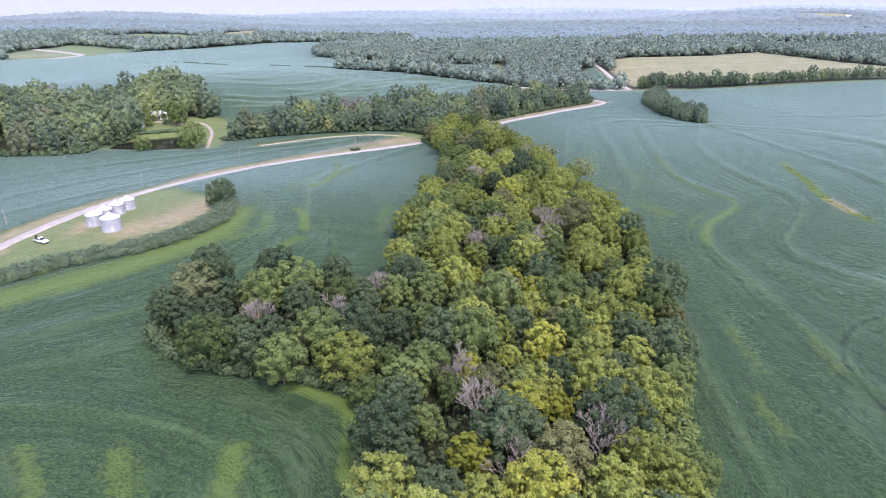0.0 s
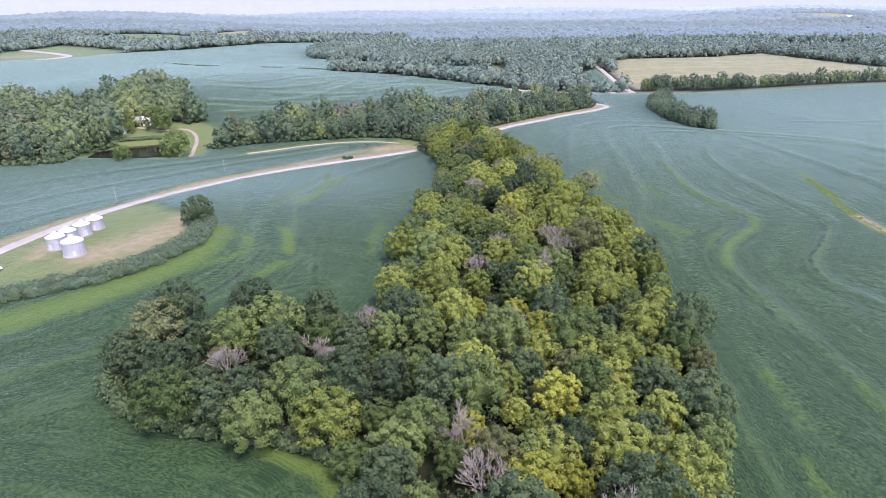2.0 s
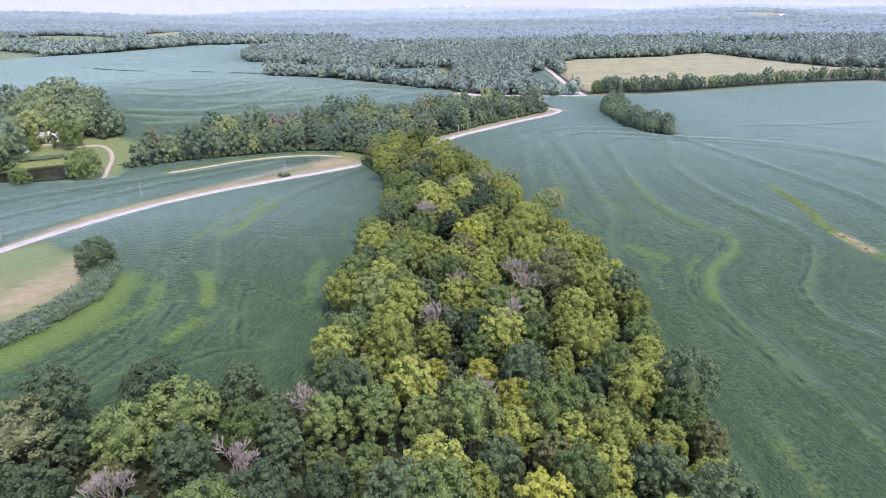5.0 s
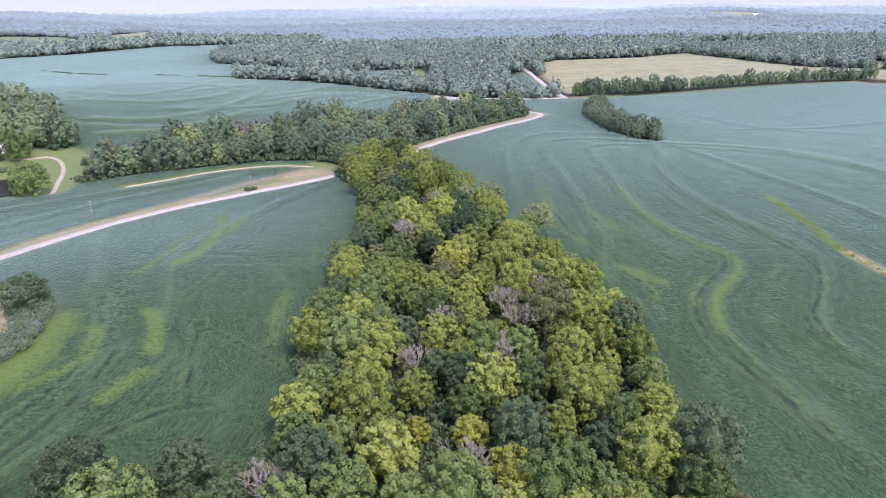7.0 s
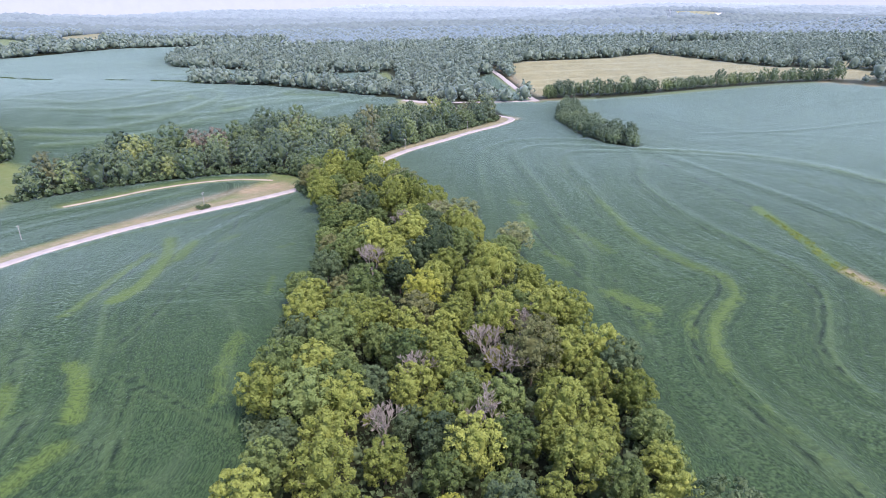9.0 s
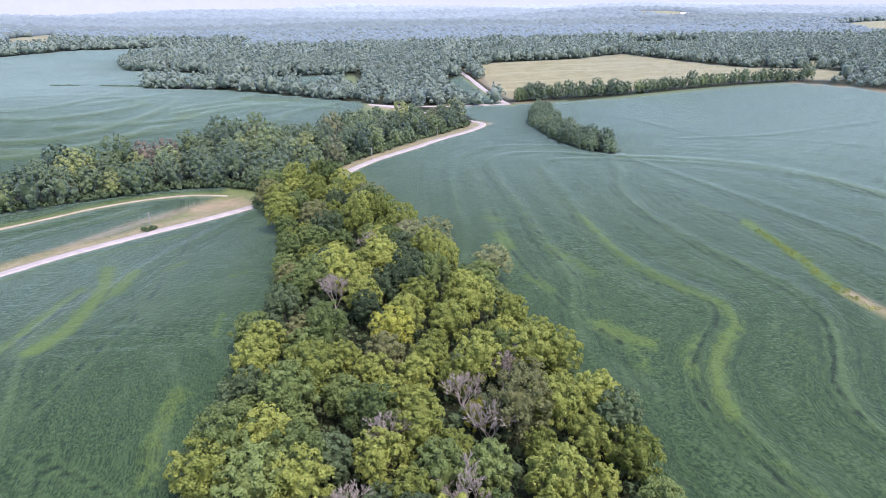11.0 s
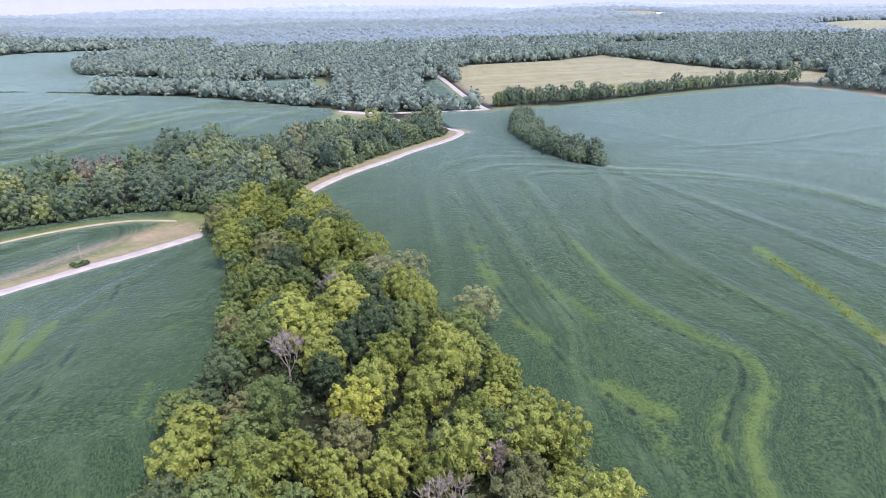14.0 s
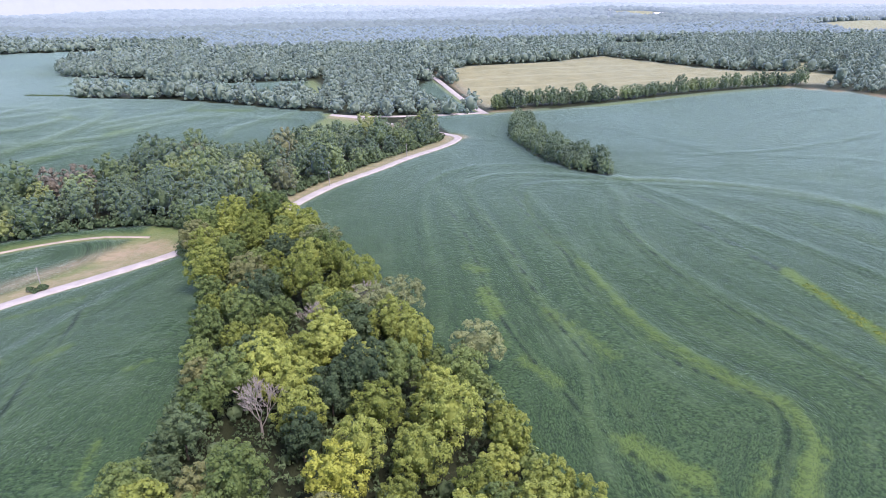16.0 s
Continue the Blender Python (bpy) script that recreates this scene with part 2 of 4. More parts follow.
GAP_FIELD = [(-178, 885), (-125, 762), (-112, 742), (-45, 742), (15, 720), (50, 712), (82, 722), (70, 812), (0, 798), (-60, 808), (-93, 838)]
FAR_BANKS = [
    [(-135, 534), (-106, 545), (-69, 565), (-42, 609), (-1, 644)], [(-169, 488), (-132, 489), (-100, 507), (-80, 542)], [(-221, 589), (-167, 575), (-137, 628), (-131, 674)],
    [(-577, 858), (-444, 769), (-319, 662), (-252, 623)], [(-404, 894), (-321, 877), (-262, 905), (-214, 984)], [(-251, 744), (-210, 792), (-164, 845)],
    [(-77, 598), (-41, 650), (-24, 682)], [(-134, 604), (-112, 634), (-91, 672)], [(-4, 572), (3, 600), (43, 651)],
]
FAR_BANKS += [
    [(-198, 552), (-150, 552), (-120, 574), (-101, 619), (-134, 649), (-188, 636), (-214, 598)], [(-75, 583), (-36, 628), (9, 634), (43, 629)],
    [(-173, 502), (-130, 510), (-100, 548), (-80, 625), (-96, 663)], [(-388, 691), (-360, 766), (-290, 759), (-184, 688)], [(-458, 657), (-445, 737), (-422, 821), (-359, 845), (-252, 788)],
    [(180, 421), (207, 403), (229, 379), (242, 348), (245, 314)],
    [(-156, 473), (-117, 491), (-71, 548)], [(-370, 930), (-278, 952), (-176, 899), (-130, 802)], [(-344, 1028), (-272, 1100), (-186, 1163)],
]
POND = [(-203, 367), (-206, 382), (-192, 397), (-172, 404), (-158, 391), (-158, 376), (-175, 368)]
YARD = [(-138, 160), (-122, 168), (-116, 174), (-103, 179), (-95, 186), (-85, 200), (-83, 218), (-90, 240), (-107, 250), (-117, 262), (-130, 250), (-137, 224), (-145, 187)]
LAWN = [(-206, 359), (-152, 369), (-140, 378), (-140, 415), (-150, 440), (-165, 448), (-190, 440), (-204, 425), (-200, 400)]


def inside(x, y, poly):
    res = np.zeros(np.shape(x), bool)
    for (x0, y0), (x1, y1) in zip(poly, poly[1:] + poly[:1]):
        if y0 != y1:
            res ^= ((y0 > y) != (y1 > y)) & (x < (x1 - x0) * (y - y0) / (y1 - y0) + x0)
    return res


def away(x, y, line, along=False):
    """Distance from a line, and the signed side of its nearest stretch (or how far along the line that is)."""
    best, side, run = np.full(np.shape(x), 1e9), np.zeros(np.shape(x)), 0.0
    for (x0, y0), (x1, y1) in zip(line, line[1:]):
        dx, dy = x1 - x0, y1 - y0
        size = math.hypot(dx, dy) or 1e-6
        t = np.clip(((x - x0) * dx + (y - y0) * dy) / size ** 2, 0, 1)
        d = np.hypot(x - x0 - t * dx, y - y0 - t * dy)
        near = d < best
        best = np.where(near, d, best)
        side = np.where(near, run + t * size if along else np.sign((x - x0) * dy - (y - y0) * dx), side)
        run += size
    return best, side


def smooth_line(line, n=6):
    """A line through the points, rounded (Catmull-Rom)."""
    pts = [np.array(p, float) for p in line]
    pts = [2 * pts[0] - pts[1]] + pts + [2 * pts[-1] - pts[-2]]
    res = []
    for p0, p1, p2, p3 in zip(pts, pts[1:], pts[2:], pts[3:]):
        for t in np.arange(n) / n:
            res.append(tuple(0.5 * (2 * p1 + (p2 - p0) * t + (2 * p0 - 5 * p1 + 4 * p2 - p3) * t * t + (3 * p1 - p0 - 3 * p2 + p3) * t ** 3)))
    return res + [tuple(pts[-2])]


TERRACES = [smooth_line(t, 3) for t in TERRACES]
ROAD, VERGE = smooth_line(ROAD, 5), smooth_line(VERGE, 4)
WATER = -11.6


def soft_in(x, y, poly, width):
    """1 inside a polygon, 0 outside, with an edge of that width."""
    d, _ = away(x, y, poly + poly[:1])
    d = np.where(inside(x, y, poly), d, -d)
    return np.clip(d / width + 0.5, 0, 1)


def brink(x):
    """How far off the hills fall away to the plain."""
    return 2650 + 1100 * np.clip((x + 600) / 2200, 0, 1)


def bare_z(x, y):
    x, y = np.asarray(x, float), np.asarray(y, float)
    z = np.full(x.shape, BASE)
    for hx, hy, s, h in HILLS:
        z = z + h * np.exp(-((x - hx) ** 2 + (y - hy) ** 2) / (2 * s * s))
    far = np.clip((np.hypot(x, y) - 900) / 1500, 0, 1)
    roll = 10 * np.sin(x / 310 + 1.3) * np.sin(y / 420 + 0.4) + 7 * np.sin(x / 170 + y / 260) + 5 * np.sin(y / 130 - x / 330 + 2)
    right = np.clip((x + 200) / 2500, 0, 1)
    z = z + far * (roll + 4 + 12 * right)
    return z - 90 * np.clip((np.hypot(x, y) - brink(x)) / 700, 0, 1) ** 1.5


def ground_z(x, y):
    z = bare_z(x, y)
    p = soft_in(np.asarray(x, float), np.asarray(y, float), POND, 8.0)
    return z * (1 - p) + (WATER - 1.0) * p


def gz(x, y):
    return float(ground_z(np.array([x]), np.array([y]))[0])


def mesh_of(name, verts, faces, mat=None, smooth=False):
    me = bpy.data.meshes.new(name)
    verts, faces = np.asarray(verts, np.float32), np.asarray(faces, np.int32)
    k = faces.shape[1]
    me.vertices.add(len(verts)), me.loops.add(faces.size), me.polygons.add(len(faces))
    me.vertices.foreach_set("co", verts.ravel())
    me.loops.foreach_set("vertex_index", faces.ravel())
    me.polygons.foreach_set("loop_start", np.arange(0, faces.size, k, dtype=np.int32))
    me.polygons.foreach_set("use_smooth", np.full(len(faces), smooth))
    me.update(calc_edges=True)
    if mat:
        me.materials.append(mat)
    return me


# ---- ground: one sheet to the horizon ----
def spread(lo, hi, step, out_lo, out_hi, grow):
    inner = list(np.arange(lo, hi + step, step))
    s, v, right = step, inner[-1], []
    while v < out_hi:
        s *= grow
        v += s
        right.append(v)
    s, v, left = step, lo, []
    while v > out_lo:
        s *= grow
        v -= s
        left.append(v)
    return np.array(left[::-1] + inner + right)


gx = spread(-165, 210, 1.9, -5200, 5600, 1.04)
gy = spread(70, 440, 1.9, -900, 5400, 1.022)
GX, GY = np.meshgrid(gx, gy)
X, Y = GX.ravel(), GY.ravel()
Z = ground_z(X, Y)

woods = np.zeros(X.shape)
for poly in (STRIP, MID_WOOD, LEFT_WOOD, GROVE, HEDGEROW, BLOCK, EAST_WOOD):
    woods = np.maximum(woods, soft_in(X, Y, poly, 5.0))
tan = soft_in(X, Y, TAN_FIELD, 8.0)
for poly in FAR_FIELDS[1:3] + FAR_FIELDS[4:7]:
    tan = np.maximum(tan, soft_in(X, Y, poly, 12.0))
fields = np.zeros(X.shape)
for poly in [LEFT_FIELD, RIGHT_FIELD, TAN_FIELD] + FAR_FIELDS:
    fields = np.maximum(fields, soft_in(X, Y, poly, 10.0))
fields = np.maximum(fields, soft_in(X, Y, GAP_FIELD, 6.0))
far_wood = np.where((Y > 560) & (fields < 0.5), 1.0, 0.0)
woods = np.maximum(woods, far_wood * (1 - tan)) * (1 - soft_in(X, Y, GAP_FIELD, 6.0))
verge_band = soft_in(X, Y, VERGE + ROAD[::-1], 3.0)
verge_band = np.maximum(verge_band, np.clip((5.5 - away(X, Y, ROAD)[0]) / 2.5, 0, 1))
for line, w in ((CROSS, 9), (ROAD_NORTH, 9), ([(190, 642), (227, 638), (298, 628), (382, 630), (475, 632), (505, 595), (516, 553), (545, 465)], 7), ([(-116, 386), (-96, 400), (-86, 407), (-73, 413.4), (-58, 418), (-43, 419), (-26, 414)], 5.0)):
    verge_band = np.maximum(verge_band, np.clip((w - away(X, Y, line)[0]) / 4, 0, 1))
grass = np.maximum.reduce([verge_band, soft_in(X, Y, YARD, 3.0), soft_in(X, Y, LAWN, 5.0)])
for poly in FAR_FIELDS[:1] + FAR_FIELDS[7:]:
    grass = np.maximum(grass, soft_in(X, Y, poly, 12.0))

lush, soil, ridge = np.zeros(X.shape), np.zeros(X.shape), np.zeros(X.shape)


def streak(line, width, amount):
    global lush
    d, _ = away(X, Y, smooth_line(line, 4))
    lush = np.maximum(lush, amount * np.exp(-(d / width) ** 2))


streak([(117, 335), (117, 326), (115, 309), (114, 290), (116, 277), (120, 264), (124, 255), (123, 248), (120, 240)], 2.5, 0.47)
streak([(131, 415), (120, 380), (118, 342), (117, 326)], 2.0, 0.27)
streak([(118, 240), (111, 235), (105, 228), (100, 220), (97, 211)], 2.6, 0.55)
streak([(97, 211), (96, 196), (98, 178), (100, 160), (100, 130)], 2.2, 0.22)
streak([(108, 241), (101, 235), (98, 227)], 2.9, 0.35)
streak([(87, 256), (90, 249), (95, 242)], 3.4, 0.58)
streak([(90, 241), (88, 232)], 3.9, 0.31)
streak([(82, 346), (85, 342)], 3.6, 0.47)
streak([(81, 329), (80, 314)], 3.4, 0.51)
streak([(94, 309), (97, 297), (99, 284)], 3.9, 0.39)
streak([(78, 290), (82, 279)], 2.5, 0.47)
streak([(76, 305), (77, 296)], 2.1, 0.27)
streak([(172, 306), (170, 297), (169, 289), (166, 271), (162, 255), (161, 242), (163, 222)], 2.3, 0.85)
streak([(146, 250), (148, 262), (146, 275)], 2.1, 0.16)
streak([(128, 222), (131, 233), (128, 243)], 2.0, 0.23)
streak([(189, 365), (204, 354), (213, 326), (220, 296)], 3.1, 0.23)
streak([(-58, 263), (-54, 275), (-53, 293), (-54, 310), (-58, 328)], 2.3, 0.85)
streak([(-68, 254), (-66, 262), (-63, 287), (-60, 308)], 1.9, 0.55)
streak([(-49, 300), (-48, 312), (-48, 322)], 2.3, 0.6)
streak([(-57, 229), (-53, 222), (-50, 209)], 2.0, 0.85)
streak([(-55, 190), (-52, 197), (-49, 201)], 2.6, 0.55)
streak([(-128, 143), (-112, 156), (-98, 168), (-88, 181), (-79, 196), (-77, 208), (-78, 222)], 6.2, 1.0)
streak([(-72, 194), (-69, 198), (-64, 206), (-66, 220)], 2.4, 0.5)
streak([(-76, 221), (-69, 219)], 3.0, 0.4)
streak([(-34, 118), (-26, 115), (-19, 109), (-17, 90)], 2.6, 1.0)
streak([(-40, 96), (-39, 84)], 3.2, 0.6)
streak([(-62, 94), (-55, 82)], 3.4, 0.5)
streak([(-79, 94), (-71, 82)], 3.0, 0.45)
streak([(-24, 214), (-24, 240)], 2.6, 0.4)
streak([(-17, 268), (-16, 282)], 1.6, 0.4)
streak([(-23, 232), (-22, 243)], 3.0, 0.4)
streak([(-38, 321), (-33, 328)], 2.2, 0.4)
streak([(-16, 311), (-12, 314)], 2.2, 0.4)
streak([(-92, 318), (-78, 338), (-63, 348), (-54, 353), (-38, 362)], 2.0, 0.45)
streak([(80, 150), (78, 130)], 2.5, 0.4)
streak([(99, 145), (96, 128)], 3.0, 0.35)
streak([(72, 118), (71, 104)], 2.4, 0.45)
streak([(300, 330), (320, 350)], 7.0, 0.3)
streak([(-30, 655), (10, 660)], 5.0, 0.7)
streak([(-70, 570), (-60, 585)], 4.0, 0.7)
streak([(-110, 615), (-90, 610)], 4.0, 0.5)
streak([(-150, 790), (-120, 800)], 8.0, 0.6)
d, _ = away(X, Y, [(161.5, 247), (162, 232)])
soil = np.maximum(soil, 0.9 * np.exp(-(d / 2.0) ** 2))
for line, w, amt in (([(-126, 200), (-128, 208)], 4.0, 0.8), ([(-141, 180), (-142, 186)], 2.0, 0.6), ([(-90, 222), (-97, 238)], 4.5, 0.6), ([(-108, 200), (-98, 214), (-94, 226)], 9.0, 0.8),
                     ([(-30, 407), (-60, 383), (-95, 340)], 4.0, 0.6), ([(-24, 404), (-36, 397)], 7.0, 1.0), ([(142, 560), (146, 548)], 3.0, 0.8), ([(200, 645), (230, 641)], 4.0, 0.7), ([(472, 632), (505, 595), (516, 553), (545, 465)], 5.0, 0.8), ([(200, 700), (206, 850)], 3.0, 0.7), ([(-690, 900), (-600, 950)], 30, 0.5)):
    d, _ = away(X, Y, line)
    soil = np.maximum(soil, amt * np.exp(-(d / w) ** 2))
soil = np.maximum(soil, 0.72 * soft_in(X, Y, VERGE + ROAD[::-1], 3.0) * np.exp(-((away(X, Y, ROAD)[0] - 6) / 5) ** 2))
d, _ = away(X, Y, TAN_FIELD + TAN_FIELD[:1])
soil = np.maximum(soil, 0.6 * np.exp(-(d / 6) ** 2) * tan)

second, signed = np.full(X.shape, 1e6), np.zeros(X.shape)
rows, lengthwise, furrow = np.full(X.shape, 1e6), np.zeros(X.shape), np.zeros(X.shape)
for i, line in enumerate(TERRACES):
    d, side = away(X, Y, line)
    _, run = away(X, Y, line, True)
    lengthwise = np.where(d < rows, run, lengthwise)
    second = np.minimum(second, np.maximum(d, rows))
    rows = np.minimum(rows, d)
    ridge = np.maximum(ridge, 0.5 * np.exp(-(d / 2.2) ** 2))
    signed = np.where(d <= rows, d * np.where(side < 0, -1, 1), signed)
furrow += 9.0
for line in ([(-50, 236), (-45, 255), (-43, 266), (-40, 279), (-38, 296), (-37, 315), (-36, 338), (-36, 352)],
             [(-52, 179), (-46, 184), (-40, 188), (-32, 190)], [(-76, 166), (-72, 178), (-67, 191), (-64, 205), (-66, 221), (-72, 236)],
             [(-70, 166), (-64, 180), (-60, 192), (-58, 210)], [(-66, 256), (-63, 270), (-60, 290), (-57, 312)], [(-51, 290), (-51, 305), (-54, 322), (-60, 338)],
             [(-38, 190), (-40, 202), (-42, 214), (-42, 224)], [(-90, 255), (-81, 259), (-69, 267)], [(-78, 246), (-72, 240), (-68, 233)],
             [(-82, 93), (-77, 88), (-73, 82), (-72, 70)], [(-20, 205), (-34, 216), (-46, 224)]):
    furrow = np.minimum(furrow, away(X, Y, smooth_line(line, 4))[0])
for line in ([(122, 256), (120, 250), (116, 245), (106, 237), (99, 229), (95, 221), (92, 208), (94, 190), (97, 168)], [(128, 432), (120, 386), (116, 344), (111, 322), (109, 299), (110, 282), (116, 268), (122, 256)],
             [(151, 373), (146, 352), (141, 320), (140, 299), (144, 278), (146, 257), (145, 242), (140, 231), (132, 221), (125, 213), (121, 200)],
             [(106, 426), (101, 380), (99, 350), (94, 314), (93, 285), (92, 262)], [(93, 420), (90, 377), (86, 350), (80, 312), (82, 270), (88, 244)],
             [(172, 404), (174, 359), (170, 321), (170, 302)], [(174, 404), (176, 359), (172, 321), (172, 304)], [(178, 416), (205, 398), (226, 375), (239, 345), (241, 314)],
             [(187, 314), (188, 292), (195, 273)], [(140, 162), (125, 154), (110, 146), (101, 134), (98, 122), (97, 108)], [(90, 430), (110, 443), (132, 452), (155, 444)]):
    furrow = np.minimum(furrow, away(X, Y, smooth_line(line, 4))[0])
bank = np.zeros(X.shape)
for line in FAR_BANKS:
    d, _ = away(X, Y, smooth_line(line, 5))
    bank = np.maximum(bank, np.exp(-(d / 3.4) ** 2))
turn_y, turn_x = np.gradient(lengthwise.reshape(len(gy), len(gx)), gy, gx)
jump = (np.hypot(turn_x, turn_y) > 2.2).astype(float)
for axis in (0, 1):
    jump = np.maximum.reduce([jump, np.roll(jump, 1, axis), np.roll(jump, -1, axis)])
jump = jump.ravel()
crop = (1 - np.maximum(grass, woods))
Z = Z + crop * (0.7 + 0.7 * ridge + 0.6 * bank)

nx, ny = len(gx), len(gy)
i, j = np.meshgrid(np.arange(nx - 1), np.arange(ny - 1))
q = (j * nx + i).ravel()
me = mesh_of("ground", np.stack([X, Y, Z], 1), np.stack([q, q + 1, q + nx + 1, q + nx], 1), None, True)
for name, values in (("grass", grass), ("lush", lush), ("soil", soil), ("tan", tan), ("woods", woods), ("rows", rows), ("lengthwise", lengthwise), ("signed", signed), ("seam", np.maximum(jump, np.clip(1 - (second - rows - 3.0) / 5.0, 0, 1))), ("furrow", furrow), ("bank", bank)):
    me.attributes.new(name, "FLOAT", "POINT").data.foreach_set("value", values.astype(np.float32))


def ground_material():
    m, n, l = material("farm_land")

    def attr(name):
        a = n.new("ShaderNodeAttribute")
        a.attribute_name = name
        return a.outputs["Fac"]
    big, mid_n, fine, clump = noise_at(n, l, 0.012, 3), noise_at(n, l, 0.07, 4, 0.6), noise_at(n, l, 2.2, 4, 0.7), noise_at(n, l, 0.33, 3, 0.6)
    u = maths(n, l, "ADD", attr("rows"), maths(n, l, "MULTIPLY", mid_n, 3.0))
    lay = n.new("ShaderNodeCombineXYZ")
    l.new(maths(n, l, "MULTIPLY", u, 0.75), lay.inputs[0])
    l.new(maths(n, l, "MULTIPLY", attr("lengthwise"), 0.30), lay.inputs[1])
    swath = noise_at(n, l, 1.0, 4, 0.62, lay.outputs[0])
    plainly = noise_at(n, l, 0.45, 4, 0.62)
    meet = attr("seam")
    swath = maths(n, l, "ADD", maths(n, l, "MULTIPLY", swath, maths(n, l, "SUBTRACT", 1.0, meet)), maths(n, l, "MULTIPLY", plainly, meet))
    wide = noise_at(n, l, 0.11, 3, 0.6, lay.outputs[0])
    fold = n.new("ShaderNodeCombineXYZ")
    l.new(maths(n, l, "MULTIPLY", u, 2.6), fold.inputs[0])
    l.new(maths(n, l, "MULTIPLY", attr("lengthwise"), 1.05), fold.inputs[1])
    wrinkle = noise_at(n, l, 1.0, 3, 0.6, fold.outputs[0])
    wrinkle = maths(n, l, "ADD", maths(n, l, "MULTIPLY", wrinkle, maths(n, l, "SUBTRACT", 1.0, meet)), maths(n, l, "MULTIPLY", noise_at(n, l, 1.25, 3, 0.6), meet))
    crumb = maths(n, l, "ADD", maths(n, l, "MULTIPLY", wrinkle, 0.72), maths(n, l, "MULTIPLY", fine, 0.28))
    vein = n.new("ShaderNodeCombineXYZ")
    l.new(maths(n, l, "MULTIPLY", u, 0.42), vein.inputs[0])
    l.new(maths(n, l, "MULTIPLY", attr("lengthwise"), 0.12), vein.inputs[1])
    vein_n = noise_at(n, l, 1.0, 5, 0.62, vein.outputs[0])
    crease_shade = maths(n, l, "MULTIPLY", ranged(n, l, maths(n, l, "ABSOLUTE", maths(n, l, "SUBTRACT", vein_n, 0.5)), 0.030, 0.006), ranged(n, l, mid_n, 0.38, 0.62, 0.15, 1.0))
    w1 = maths(n, l, "SINE", maths(n, l, "MULTIPLY", u, 0.55))
    w2 = maths(n, l, "SINE", maths(n, l, "MULTIPLY", u, 1.7))
    band = maths(n, l, "ADD", maths(n, l, "MULTIPLY", w1, 0.5), maths(n, l, "MULTIPLY", w2, 0.5))
    col = mix(n, l, ranged(n, l, big, 0.3, 0.7), (0.026, 0.062, 0.028), (0.037, 0.080, 0.034))
    col = mix(n, l, ranged(n, l, mid_n, 0.35, 0.7, 0, 0.5), col, (0.046, 0.092, 0.034))
    col = mix(n, l, ranged(n, l, band, 0.2, 1.0, 0, 0.3), col, (0.054, 0.098, 0.046))
    col = mix(n, l, ranged(n, l, swath, 0.50, 0.70, 0, 0.6), col, (0.060, 0.108, 0.054))
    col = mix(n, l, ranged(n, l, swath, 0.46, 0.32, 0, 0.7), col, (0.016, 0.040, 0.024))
    # Shade in the crop's dips and light on its crests, painted from bump noise.
    hollow_shade = ranged(n, l, crumb, 0.505, 0.56)
    col = mix(n, l, maths(n, l, "MULTIPLY", hollow_shade, 0.62), col, (0.011, 0.028, 0.013))
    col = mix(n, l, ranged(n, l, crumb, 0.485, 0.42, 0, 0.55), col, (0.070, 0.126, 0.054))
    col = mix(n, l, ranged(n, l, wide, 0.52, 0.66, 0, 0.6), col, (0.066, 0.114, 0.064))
    # Thin shadows of creases, painted straight into the crop colour.
    col = mix(n, l, maths(n, l, "MULTIPLY", crease_shade, 0.75), col, (0.012, 0.028, 0.014))
    off = maths(n, l, "ADD", attr("signed"), maths(n, l, "MULTIPLY", maths(n, l, "SUBTRACT", mid_n, 0.5), 2.4))
    clear = maths(n, l, "SUBTRACT", 1.0, meet)

    def stripe(at, width, strength):
        d = maths(n, l, "ABSOLUTE", maths(n, l, "SUBTRACT", off, at))
        return maths(n, l, "MULTIPLY", ranged(n, l, d, width, width * 0.35), maths(n, l, "MULTIPLY", clear, strength))
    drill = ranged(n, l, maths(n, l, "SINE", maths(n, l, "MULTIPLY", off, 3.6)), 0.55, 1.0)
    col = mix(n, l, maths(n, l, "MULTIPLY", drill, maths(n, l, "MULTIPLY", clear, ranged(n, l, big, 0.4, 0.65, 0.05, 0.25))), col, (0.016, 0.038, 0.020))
    long_patch = ranged(n, l, noise_at(n, l, 0.022, 2), 0.38, 0.6, 0.15, 1.0)
    # Terrace crests paled: their sunlit side is put into the colour.
    col = mix(n, l, maths(n, l, "MULTIPLY", stripe(0.4, 1.3, 0.40), long_patch), col, (0.088, 0.146, 0.068))
    col = mix(n, l, maths(n, l, "MULTIPLY", attr("bank"), 0.5), col, (0.105, 0.160, 0.078))
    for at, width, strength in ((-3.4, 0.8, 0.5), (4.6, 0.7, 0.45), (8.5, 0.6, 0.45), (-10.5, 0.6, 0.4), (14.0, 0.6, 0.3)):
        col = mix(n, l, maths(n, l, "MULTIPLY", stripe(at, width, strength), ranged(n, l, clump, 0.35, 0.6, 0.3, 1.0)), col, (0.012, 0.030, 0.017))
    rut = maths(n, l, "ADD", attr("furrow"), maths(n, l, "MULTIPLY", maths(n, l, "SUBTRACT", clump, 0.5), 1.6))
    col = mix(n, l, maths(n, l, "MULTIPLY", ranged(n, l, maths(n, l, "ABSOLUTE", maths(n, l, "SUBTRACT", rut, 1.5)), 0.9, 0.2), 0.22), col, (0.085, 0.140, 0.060))
